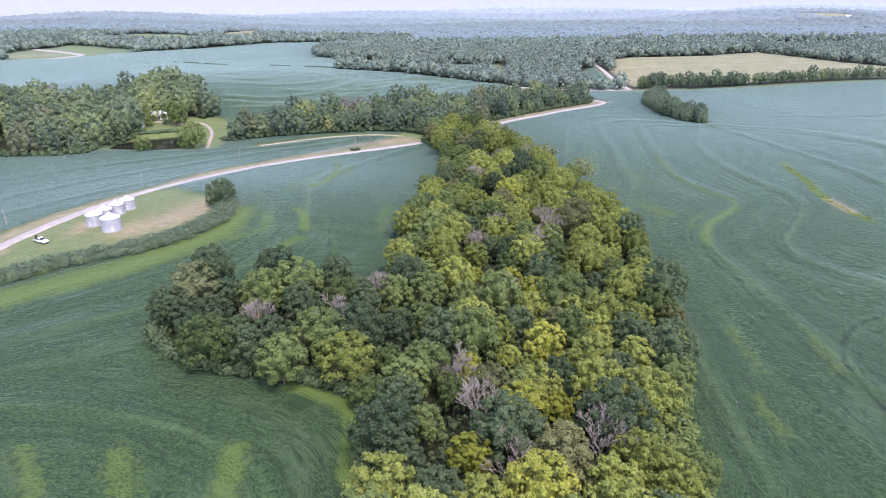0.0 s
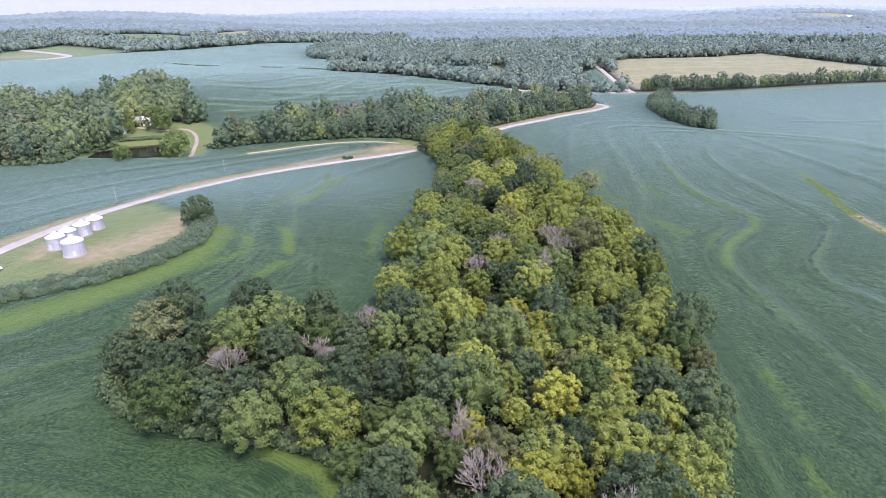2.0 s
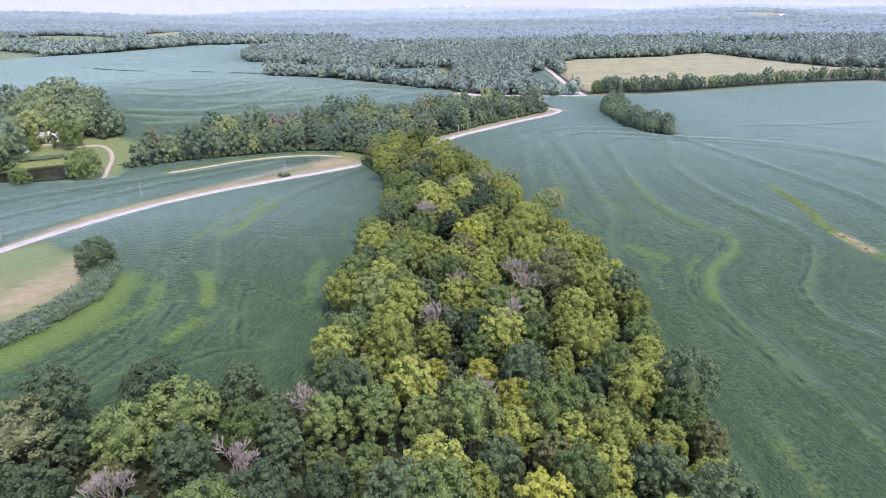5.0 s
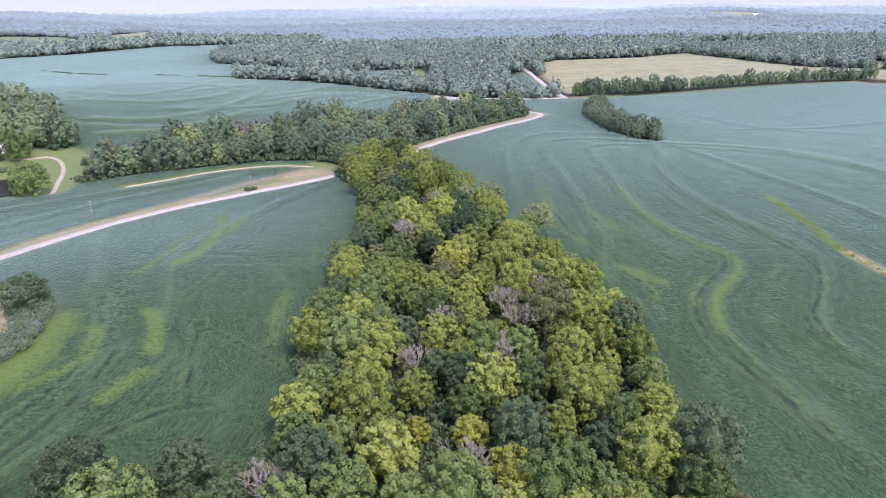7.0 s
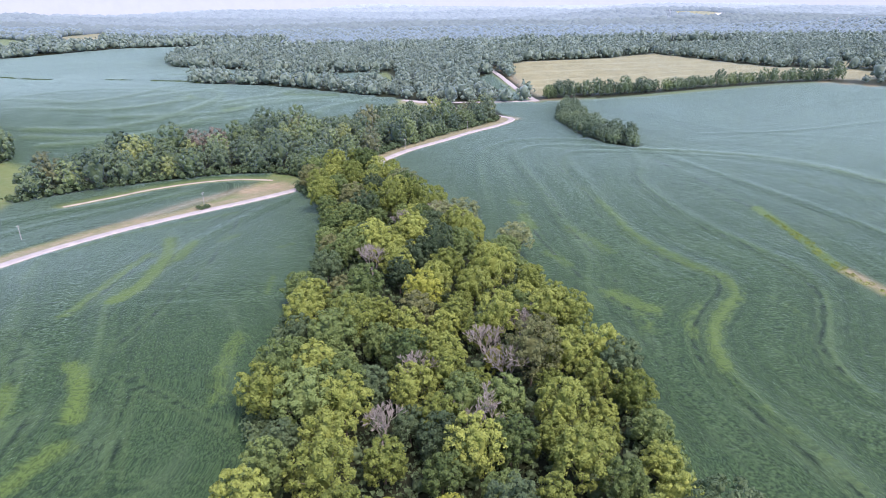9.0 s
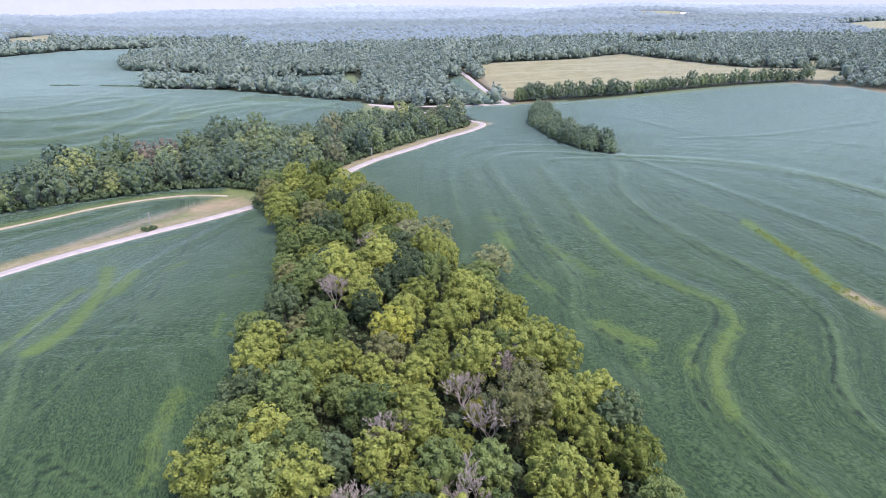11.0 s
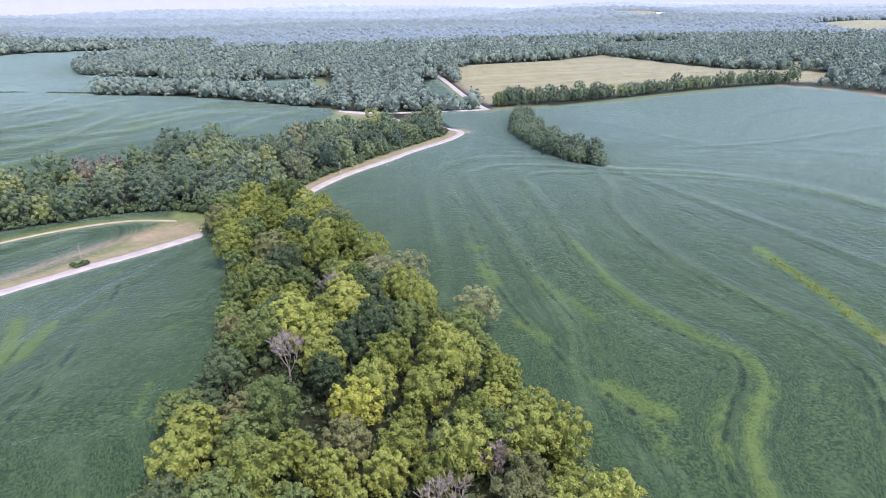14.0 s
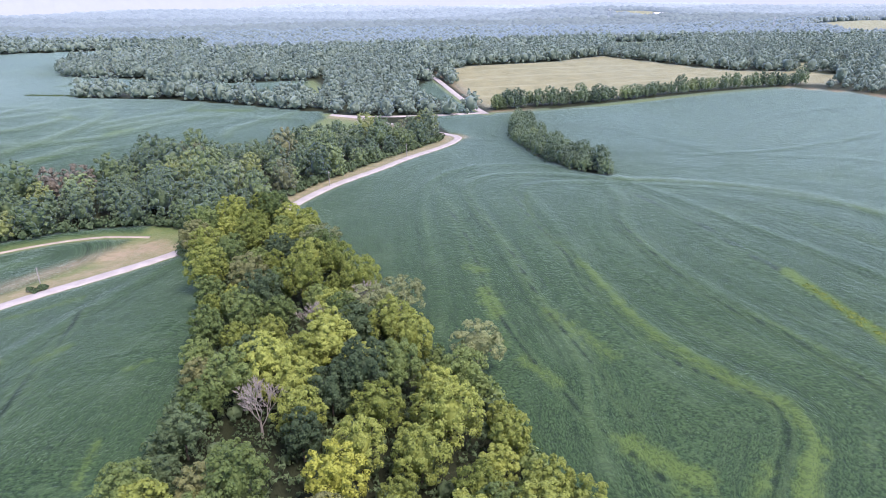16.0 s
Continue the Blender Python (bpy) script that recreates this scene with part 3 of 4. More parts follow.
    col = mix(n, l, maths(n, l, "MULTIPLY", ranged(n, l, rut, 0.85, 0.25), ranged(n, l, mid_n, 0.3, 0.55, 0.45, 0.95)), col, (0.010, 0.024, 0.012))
    col = mix(n, l, 1.0, col, (0.94, 0.95, 0.76), "MULTIPLY")
    rag = ranged(n, l, maths(n, l, "ADD", maths(n, l, "MULTIPLY", clump, 0.6), maths(n, l, "MULTIPLY", fine, 0.4)), 0.35, 0.65, 0.65, 1.35)
    torn = maths(n, l, "ADD", attr("lush"), maths(n, l, "ADD", maths(n, l, "MULTIPLY", maths(n, l, "SUBTRACT", swath, 0.5), 0.9), maths(n, l, "MULTIPLY", maths(n, l, "SUBTRACT", clump, 0.5), 0.7)))
    torn = maths(n, l, "MULTIPLY", ranged(n, l, torn, 0.16, 0.42), ranged(n, l, attr("lush"), 0.04, 0.16))
    lushy = maths(n, l, "MULTIPLY", torn, maths(n, l, "ADD", 0.22, maths(n, l, "MULTIPLY", attr("lush"), 0.72)), clamp=True)
    lushy = maths(n, l, "MULTIPLY", lushy, maths(n, l, "SUBTRACT", 1.0, maths(n, l, "MULTIPLY", hollow_shade, 0.45)))
    col = mix(n, l, maths(n, l, "MULTIPLY", lushy, 0.94), col, (0.106, 0.168, 0.032))
    g = mix(n, l, ranged(n, l, clump, 0.35, 0.65), (0.10, 0.155, 0.045), (0.165, 0.19, 0.075))
    g = mix(n, l, ranged(n, l, mid_n, 0.4, 0.7), g, (0.14, 0.18, 0.06))
    col = mix(n, l, attr("grass"), col, g)
    t = mix(n, l, ranged(n, l, mid_n, 0.35, 0.65), (0.200, 0.190, 0.080), (0.280, 0.258, 0.120))
    place = n.new("ShaderNodeSeparateXYZ")
    l.new(n.new("ShaderNodeNewGeometry").outputs["Position"], place.inputs[0])
    level = maths(n, l, "ADD", maths(n, l, "MULTIPLY", place.outputs[1], 0.16), maths(n, l, "MULTIPLY", noise_at(n, l, 0.006, 2), 16.0))
    t = mix(n, l, ranged(n, l, maths(n, l, "SINE", level), 0.80, 0.98, 0, 0.5), t, (0.34, 0.32, 0.185))
    col = mix(n, l, attr("tan"), col, t)
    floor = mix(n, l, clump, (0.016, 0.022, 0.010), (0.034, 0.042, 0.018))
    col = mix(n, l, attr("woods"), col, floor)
    s = mix(n, l, clump, (0.23, 0.185, 0.105), (0.35, 0.29, 0.18))
    col = mix(n, l, maths(n, l, "MULTIPLY", attr("soil"), rag, clamp=True), col, s)
    p = node(n, "ShaderNodeBsdfPrincipled", Roughness=0.65)
    p.inputs["Specular IOR Level"].default_value = 0.2
    bare = maths(n, l, "MAXIMUM", attr("woods"), maths(n, l, "MAXIMUM", maths(n, l, "MULTIPLY", attr("grass"), 0.7), maths(n, l, "MULTIPLY", attr("tan"), 0.62)))
    # Sheen pales the crop at low angles in place of haze, less in dips.
    l.new(maths(n, l, "MULTIPLY", maths(n, l, "SUBTRACT", 1.0, bare), maths(n, l, "MULTIPLY", maths(n, l, "SUBTRACT", 1.0, maths(n, l, "MULTIPLY", hollow_shade, 0.55)), maths(n, l, "SUBTRACT", 1.0, maths(n, l, "MULTIPLY", lushy, 0.7))), clamp=True), p.inputs["Sheen Weight"])
    p.inputs["Sheen Roughness"].default_value = 0.26
    p.inputs["Sheen Tint"].default_value = (0.84, 1.0, 0.85, 1)
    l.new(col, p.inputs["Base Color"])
    b = node(n, "ShaderNodeBump", Strength=0.9, Distance=0.3)
    h = maths(n, l, "ADD", maths(n, l, "ADD", maths(n, l, "MULTIPLY", crumb, -1.0), maths(n, l, "MULTIPLY", swath, 0.8)), maths(n, l, "MULTIPLY", band, 0.1))
    l.new(h, b.inputs["Height"])
    l.new(b.outputs[0], p.inputs["Normal"])
    o = n.new("ShaderNodeOutputMaterial")
    l.new(p.outputs[0], o.inputs[0])
    return m


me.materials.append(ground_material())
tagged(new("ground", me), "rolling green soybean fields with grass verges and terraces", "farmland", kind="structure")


def ribbon(name, line, width, mat, label, category, lift=0.14):
    """A road draped on the land, with a crowned section and soft shoulders."""
    line = np.array(line)
    d = np.gradient(line, axis=0)
    d /= np.linalg.norm(d, axis=1)[:, None]
    nrm = np.stack([-d[:, 1], d[:, 0]], 1)
    prof = [(-0.62, -0.5), (-0.5, 0.0), (-0.22, 0.05), (0.0, 0.07), (0.22, 0.05), (0.5, 0.0), (0.62, -0.5)]
    verts = []
    for k, (p, q) in enumerate(zip(line, nrm)):
        wob = 1 + 0.06 * math.sin(k * 1.7)
        for off, up in prof:
            v = p + q * off * width * wob
            verts.append((v[0], v[1], gz(v[0], v[1]) + lift + up))
    m = len(prof)
    faces = [(r * m + c, r * m + c + 1, (r + 1) * m + c + 1, (r + 1) * m + c) for r in range(len(line) - 1) for c in range(m - 1)]
    return tagged(new(name, mesh_of(name, verts, faces, mat, True)), label, category, kind="structure")


ribbon("road", smooth_line(ROAD, 2), 4.3, MAT_GRAVEL, "pale gravel farm road curving between the fields", "road", 0.3)
ribbon("road", smooth_line(CROSS, 6), 4.8, MAT_GRAVEL, "pale gravel crossroad beside the far woods", "road", 0.3)
ribbon("road", smooth_line(ROAD_NORTH, 8), 5.0, MAT_GRAVEL, "pale gravel road climbing beside the tan field", "road", 0.3)
ribbon("track", smooth_line([(-145, 368), (-146, 378), (-150, 394), (-153, 407), (-160, 423), (-169, 431), (-180, 427), (-190, 427), (-199, 429)], 5), 2.0, MAT_DIRT, "pale dirt drive across the lawn", "track", 0.3)
ribbon("road", smooth_line([(-900, 860), (-700, 850), (-590, 850), (-530, 930), (-570, 985), (-680, 1060), (-800, 1140)], 6), 9.0, MAT_GRAVEL, "pale gravel lane of a distant farmstead", "road", 0.5)


ribbon("track", smooth_line([(-116, 386), (-96, 400), (-86, 407), (-73, 413.4), (-58, 418), (-43, 419), (-26, 414)], 5), 1.1, MAT_DIRT, "narrow pale grass track along the wood", "track", 0.35)


# ---- trees ----
def tube(path, radii, sides=6):
    verts, faces = [], []
    path = [Vector(p) for p in path]
    for k, p in enumerate(path):
        t = (path[min(k + 1, len(path) - 1)] - path[max(k - 1, 0)]).normalized()
        a = t.orthogonal().normalized()
        b = t.cross(a)
        for s in range(sides):
            an = 2 * math.pi * s / sides
            verts.append(tuple(p + (a * math.cos(an) + b * math.sin(an)) * radii[k]))
    for k in range(len(path) - 1):
        for s in range(sides):
            s2 = (s + 1) % sides
            faces.append((k * sides + s, k * sides + s2, (k + 1) * sides + s2, (k + 1) * sides + s))
    return verts, faces


def join(pieces):
    verts, faces, n = [], [], 0
    for v, f in pieces:
        verts.extend(v)
        faces.extend([tuple(i + n for i in q) for q in f])
        n += len(v)
    return verts, faces


ICO = bmesh.new()
bmesh.ops.create_icosphere(ICO, subdivisions=1, radius=1)
ICO_V = np.array([v.co[:] for v in ICO.verts])
ICO_F = np.array([[v.index for v in f.verts] for f in ICO.faces])
ICO.free()


def lobes_of(rng, height, radius, base, count):
    """Centres and radii of the leafy masses of a crown: a dome of them round the limbs."""
    res, mid, half = [], base + (height - base) * 0.46, (height - base) * 0.54
    wide, turn = rng.uniform(0.88, 1.12), rng.uniform(0, 6.28)
    for k in range(count):
        up = 1 - 1.7 * (k + 0.5) / count
        an = k * 2.39996 + rng.uniform(-0.3, 0.3)
        ring = math.sqrt(max(0.0, 1 - up ** 2.2)) if up > 0 else 1 - 0.35 * up * up
        r = radius * rng.uniform(0.19, 0.31)
        reach = (radius - r * 0.8) * rng.uniform(0.90, 1.05) * (1 + (wide - 1) * math.cos(2 * (an - turn)))
        res.append((np.array([math.cos(an) * ring * reach, math.sin(an) * ring * reach, mid + up * (half - r * 0.8) * rng.uniform(0.93, 1.06)]), r))
    return res


def sprays(rng, centres, radii, cards, size, lean, flat=0.9, rough=0.42, single=False):
    """Leaf sprays over the outside of leafy masses: bent four-cornered pieces, or small three-cornered ones."""
    d = rng.randn(cards, 3)
    d[:, 2] = d[:, 2] * flat + 0.40
    d += lean
    d /= np.linalg.norm(d, axis=1)[:, None]
    pos = centres + d * radii * rng.uniform(0.80, 1.10, (cards, 1))
    nrm = d * np.array([0.9, 0.9, 1.0]) + rough * rng.randn(cards, 3)
    nrm /= np.linalg.norm(nrm, axis=1)[:, None]
    a = np.cross(nrm, rng.randn(cards, 3))
    a /= np.linalg.norm(a, axis=1)[:, None]
    b = np.cross(nrm, a)
    s = size * rng.uniform(0.6, 1.4, (cards, 1))
    if single:
        tri = np.stack([pos - a * s, pos + a * s * 0.7 - b * s * 0.6, pos + a * s * 0.45 + b * s * 0.9], 1).reshape(-1, 3)
        return tri, np.arange(cards * 3).reshape(-1, 3)
    droop = nrm * s * 0.35
    quad = np.stack([pos - a * s - droop, pos - b * s * 0.7, pos + a * s - droop, pos + b * s * 0.7], 1).reshape(-1, 3)
    k = np.arange(cards)[:, None] * 4
    return quad, np.concatenate([k + np.array([[0, 1, 3]]), k + np.array([[1, 2, 3]])])


def tufts_of(rng, lobes, middle, radius, each):
    """Smaller bunches of twigs on the outer side of every leafy mass."""
    res = []
    for c, r in lobes:
        out = (c - middle) / radius
        for _ in range(each):
            d = rng.randn(3) * 0.8 + out * 0.9 + np.array([0, 0, 0.45])
            d /= np.linalg.norm(d)
            res.append((c + d * r * rng.uniform(0.55, 0.8), r * rng.uniform(0.38, 0.58)))
    return res


def crown_arrays(seed, height, radius, base, count, cards, size, sparse=0.0, core=0.58, every=2, rough=0.42, each=0, fill=(0.52, 0.32)):
    rng = np.random.RandomState(seed)
    lobes = lobes_of(rng, height, radius, base, count)
    middle = np.array([0, 0, base + (height - base) * 0.4])
    V, Fc, n = [], [], 0
    inner = [(np.array([0, 0, base + (height - base) * 0.45]), np.array([radius * fill[0], radius * fill[0], (height - base) * fill[1]]))]
    for c, r in inner + [(c, np.array([r, r, r]) * core) for c, r in lobes[::every]]:
        if rng.rand() < sparse:
            continue
        v = ICO_V * r * (1 + 0.12 * rng.randn(len(ICO_V), 1)) + c
        V.append(v), Fc.append(ICO_F + n)
        n += len(v)
    masses = tufts_of(rng, lobes, middle, radius, each) if each else lobes
    area = np.array([r * r for _, r in masses])
    pick = rng.choice(len(area), cards, p=area / area.sum())
    centres, radii = np.array([c for c, _ in masses])[pick], np.array([r for _, r in masses])[pick][:, None]
    q, f = sprays(rng, centres, radii, cards, size, 0.9 * (centres - middle) / radius, 0.9, rough, each > 0)
    V.append(q), Fc.append(f + n)
    n += len(q)
    shell = cards // 8
    q, f = sprays(rng, np.tile(inner[0][0], (shell, 1)), inner[0][1] * 1.15, shell, size * 1.3, np.zeros(3), single=each > 0)
    V.append(q), Fc.append(f + n)
    return np.concatenate(V), np.concatenate(Fc)


def crown_mesh(name, *shape):
    me = mesh_of(name, *crown_arrays(*shape), None, True)
    me.materials.append(GREENS["mid"])
    return me


def trunk_mesh(name, seed, height, base, radius):
    rng = random.Random(seed)
    lean = Vector((rng.uniform(-0.4, 0.4), rng.uniform(-0.4, 0.4), 0))
    top = height * 0.7
    pieces = [tube([(0, 0, -0.6), (0, 0, 0.4), lean * 0.5 + Vector((0, 0, top * 0.5)), lean + Vector((0, 0, top))], [0.38, 0.27, 0.19, 0.07], 7)]
    for k in range(5):
        an = k * 1.3 + rng.uniform(0, 0.8)
        z0 = base * rng.uniform(0.75, 1.35)
        out = Vector((math.cos(an), math.sin(an), 0)) * radius
        pieces.append(tube([(0, 0, z0), tuple(out * 0.35 + Vector((0, 0, z0 + 1.4))), tuple(out * 0.72 + Vector((0, 0, z0 + 3.4)))], [0.13, 0.09, 0.03], 5))
    return mesh_of(name, *join(pieces), MAT_BARK, True)


def dead_mesh(name, seed, height):
    """Bare crown: limbs that fork into ever finer twigs."""
    rng = random.Random(seed)
    pieces = []

    def grow(p, d, length, r, depth):
        q = p + d * length
        m = (p + q) / 2 + Vector((rng.uniform(-1, 1), rng.uniform(-1, 1), rng.uniform(-0.5, 0.5))) * length * 0.08
        pieces.append(tube([p, m, q], [r, r * 0.8, r * 0.6], 5 if depth < 2 else 3))
        if depth < 5:
            for _ in range(3 if depth < 4 else 5):
                nd = (d + Vector((rng.uniform(-1, 1), rng.uniform(-1, 1), rng.uniform(-0.35, 0.7))) * 0.72).normalized()
                grow(q if rng.random() < 0.6 else p.lerp(q, 0.7), nd, length * rng.uniform(0.6, 0.82), max(r * 0.6, 0.055), depth + 1)
    for k in range(4):
        an = k * 1.57 + rng.uniform(0, 0.9)
        grow(Vector((0, 0, height * (0.16 + 0.05 * k))), Vector((math.cos(an) * 0.5, math.sin(an) * 0.5, 1)).normalized(), height * rng.uniform(0.19, 0.25), 0.13, 1)
    trunk = mesh_of(name + "_trunk", *tube([(0, 0, -0.5), (0.1, 0, height * 0.15), (0, 0, height * 0.32)], [0.3, 0.24, 0.16], 7), MAT_DEAD, True)
    return trunk, mesh_of(name, *join(pieces), MAT_DEAD, True)


NEAR, PALE = [], []
for v in range(8):
    h, r = (13.5, 12.5, 14, 11.5, 13, 12.5, 14, 12)[v], (5.6, 5.0, 6.0, 4.4, 5.3, 4.2, 5.0, 4.7)[v]
    NEAR.append((trunk_mesh("trunk", 10 + v, h, h * 0.35, r), crown_mesh("crown", 20 + v, h, r, h * 0.2, 40, 5200, 0.225, 0.0, 0.46, 2, 0.34, 6)))
for v in range(2):
    PALE.append((trunk_mesh("trunk", 60 + v, 13, 3.5, 5), crown_mesh("crown", 70 + v, 13, 5.2, 2.6, 32, 3800, 0.21, 0.3, 0.5, 2, 0.4, 6)))
LOW = (trunk_mesh("trunk", 75, 10.5, 3.0, 5), crown_mesh("crown", 76, 10.5, 5.8, -0.2, 40, 3600, 0.25, 0.0, 0.48, 2, 0.34, 6))
MIDS = [crown_arrays(50 + v, (13.5, 12, 14, 11, 13, 14.5)[v], (6.0, 5.4, 6.4, 5.0, 5.8, 5.2)[v], -0.6, 34, 1200, 0.42, 0.0, 0.66, 2, 0.30, 4) for v in range(6)]
FARS = [crown_arrays(90 + v, (12, 11, 13.5, 12.5, 14)[v], (6.6, 6.0, 7.2, 6.4, 5.6)[v], -0.6, 15, 200, 0.82, 0.0, 0.78, 2, 0.26, 3, (0.72, 0.36)) for v in range(5)]
DISTANT = [crown_arrays(110 + v, (12, 13, 11)[v], (7.0, 7.6, 6.6)[v], -0.6, 10, 70, 1.2, 0.0, 0.9, 2, 0.22, 2, (0.8, 0.37)) for v in range(3)]
DEADS = [dead_mesh("limbs", 80 + v, 13.0) for v in range(3)]

TONE_WORDS = {"dark": "dark green", "mid": "green", "lime": "yellow-green", "yellow": "bright yellow", "olive": "olive-brown", "pale": "pale grey-green", "rust": "rusty brown"}


def tree(x, y, shape, tone, size, where, group, turn=None, tall=1.0):
    rng = random.Random(int(x * 97 + y * 31))
    turn = rng.uniform(0, 6.28) if turn is None else turn
    ob = new("tree")
    ob.matrix_basis = Matrix.LocRotScale((x, y, gz(x, y)), Euler((0, 0, turn)), (size, size, size * tall))
    t, c = new("trunk", shape[0]), new("crown", shape[1])
    t.parent = c.parent = ob
    if tone:
        c.material_slots[0].link = "OBJECT"
        c.material_slots[0].material = GREENS[tone]
        label = "broadleaf tree with %s foliage %s" % (TONE_WORDS[tone], where)
    else:
        label = "dead grey tree with bare branches %s" % where
    return tagged(ob, label, "tree", group)


def scatter(poly, spacing, seed, taken=()):
    """Tree places in a polygon, at uneven distances."""
    rng = np.random.RandomState(seed)
    px, py = zip(*poly)
    n = int((max(px) - min(px)) * (max(py) - min(py)) / spacing ** 2 * 14)
    xs, ys = rng.uniform(min(px), max(px), n), rng.uniform(min(py), max(py), n)
    keep = inside(xs, ys, poly)
    cells, out = {}, []
    for x, y, s in [(a, b, spacing) for a, b in taken] + list(zip(xs[keep], ys[keep], spacing * rng.uniform(0.85, 1.2, keep.sum()))):
        kx, ky = int(x // spacing), int(y // spacing)
        if all((x - a) ** 2 + (y - b) ** 2 > s * s for i in range(kx - 2, kx + 3) for j in range(ky - 2, ky + 3) for a, b in cells.get((i, j), ())):
            cells.setdefault((kx, ky), []).append((x, y))
            out.append((x, y))
    return out[len(taken):]


PLANTED = {
    "yellow": [(28, 255), (42, 221), (22, 346), (10, 177), (21, 175), (26, 161), (25, 132), (6, 122), (16, 105), (24, 108), (5, 90), (16, 79)],
    "dark": [(1, 274), (20, 144), (46, 168), (1, 133), (-9, 106), (39, 118), (-21, 132), (-1, 79), (-8, 88), (-49, 130), (-40, 127), (-56, 134), (23, 269), (30, 281)],
    "olive": [(5, 257), (-6, 388), (30, 145), (10, 111), (22, 92)],
    "mid": [(-48, 148), (-28, 152), (2, 230), (6, 365), (-4, 119), (51, 116), (-36, 118), (-54, 122), (21, 184), (36, 190), (26, 188), (38, 202), (29, 203), (60, 281)],
    "pale": [(44, 314), (66, 290), (36, 368), (-66, 147), (53, 319)],
    "lime": [(52, 274), (44, 257), (52, 247), (63, 243), (15, 244), (21, 237), (23, 228), (23, 275), (48, 182), (53, 162), (43, 147), (52, 145), (13, 135), (16, 129), (20, 123), (21, 113), (35, 123),
             (45, 124), (42, 106), (-1, 184), (23, 199), (27, 214), (57, 217), (61, 207), (7, 237), (50, 269), (62, 258), (36, 89), (40, 83), (-10, 79), (29, 82)],
    "dead": [(39, 226), (51, 233), (30, 312), (15, 278), (19, 164), (3, 117), (7, 104), (-27, 142), (-44, 133), (-17, 159), (11, 198), (31, 196), (42, 214), (20, 215), (13, 87), (30, 94), (44, 322)],
}
SMALL = [(10, 177), (21, 175), (6, 122), (24, 108), (42, 221), (16, 129), (20, 123), (22, 346)]
rng = random.Random(5)
BELT = "trees of the shelterbelt"
for tone, places in PLANTED.items():
    for k, (x, y) in enumerate(places):
        if tone == "dead":
            tree(x, y, DEADS[k % 3], None, rng.uniform(1.02, 1.25), "in the shelterbelt", BELT)
        elif tone == "pale":
            tree(x, y, PALE[k % 2], tone, (1.4, 1.25, 1.3, 1.35, 1.3)[k], "in the shelterbelt", BELT, tall=0.82)
        else:
            tree(x, y, NEAR[rng.randrange(8)], tone, 0.66 if (x, y) in SMALL else rng.uniform(0.85, 1.12), "in the shelterbelt", BELT)
taken = [p for kind, places in PLANTED.items() if kind != "dead" for p in places]
for x, y in scatter(STRIP, 7.6, 3, taken):
    arm = x < -18 and y < 170
    if math.hypot(x - 66, y - 287) < 14 or any(math.hypot(x - a, y - b) < 5.4 for a, b in PLANTED["dead"]):
        continue
    lime = 0.10 if arm else 0.34 if y > 305 else 0.10 + 0.42 * min(1, max(0, (y - 150) / 80))
    lime = 0.02 if arm else min(0.75, lime + (0.18 if x > 22 else 0.0))
    r, deep = rng.random(), 0.74 if arm else 0.28 if y < 150 else 0.10
    tone = "lime" if r < lime else "dark" if r < lime + deep else "olive" if r < lime + deep + 0.05 else "mid"
    tree(x, y, NEAR[rng.randrange(8)], tone, rng.choice((0.72, 0.88, 1.0, 1.08, 1.18)), "in the shelterbelt", BELT, tall=rng.uniform(0.9, 1.1))


def joined_trees(name, places, shapes, tones, seed, label, category="woods", size=(0.9, 1.25), mat=None):
    """A wood too far off to tell its trees apart: their crowns and trunks in one mesh."""
    rng = np.random.RandomState(seed)
    V, Fc, T, S, n = [], [], [], [], 0
    places = np.array(places)
    heights = ground_z(places[:, 0], places[:, 1])
    for (x, y), z in zip(places, heights):
        v, f = shapes[rng.randint(len(shapes))]
        k, a = rng.uniform(*size), rng.uniform(0, 6.28)
        turn = np.array([[math.cos(a), -math.sin(a), 0], [math.sin(a), math.cos(a), 0], [0, 0, rng.uniform(0.85, 1.15)]]) * k
        V.append(v @ turn.T + np.array([x, y, z])), Fc.append(f + n)
        T.append(np.full(len(v), rng.rand(), np.float32)), S.append(np.full(len(f), tones(x, y, rng), np.int32))
        n += len(v)
        if mat is None:
            tv, tf = tube([(x, y, z - 0.5), (x, y, z + 5)], [0.25, 0.15], 4)
            tf = [(a, b, c) for a, b, c, d in tf] + [(a, c, d) for a, b, c, d in tf]
            V.append(np.array(tv)), Fc.append(np.array(tf) + n), T.append(np.zeros(len(tv), np.float32)), S.append(np.full(len(tf), len(TONES), np.int32))
            n += len(tv)
    me = mesh_of(name, np.concatenate(V), np.concatenate(Fc), None, True)
    for m in ([mat] if mat else list(WOODS.values()) + [MAT_BARK]):
        me.materials.append(m)
    if mat is None:
        me.polygons.foreach_set("material_index", np.concatenate(S))
    me.attributes.new("tone", "FLOAT", "POINT").data.foreach_set("value", np.concatenate(T))
    me.update()
    return tagged(new(name, me), label, category, kind="stuff")


def wood_tone(x, y, rng):
    if math.hypot(x + 62, y - 470) < 11:
        return TONES.index("rust" if rng.rand() < 0.7 else "lime")
    return TONES.index(rng.choice(["dark", "mid", "olive", "lime", "pale"], p=[0.34, 0.44, 0.06, 0.11, 0.05]))


def hedge_tone(x, y, rng):
    return TONES.index("dark" if rng.rand() < 0.92 else "mid")


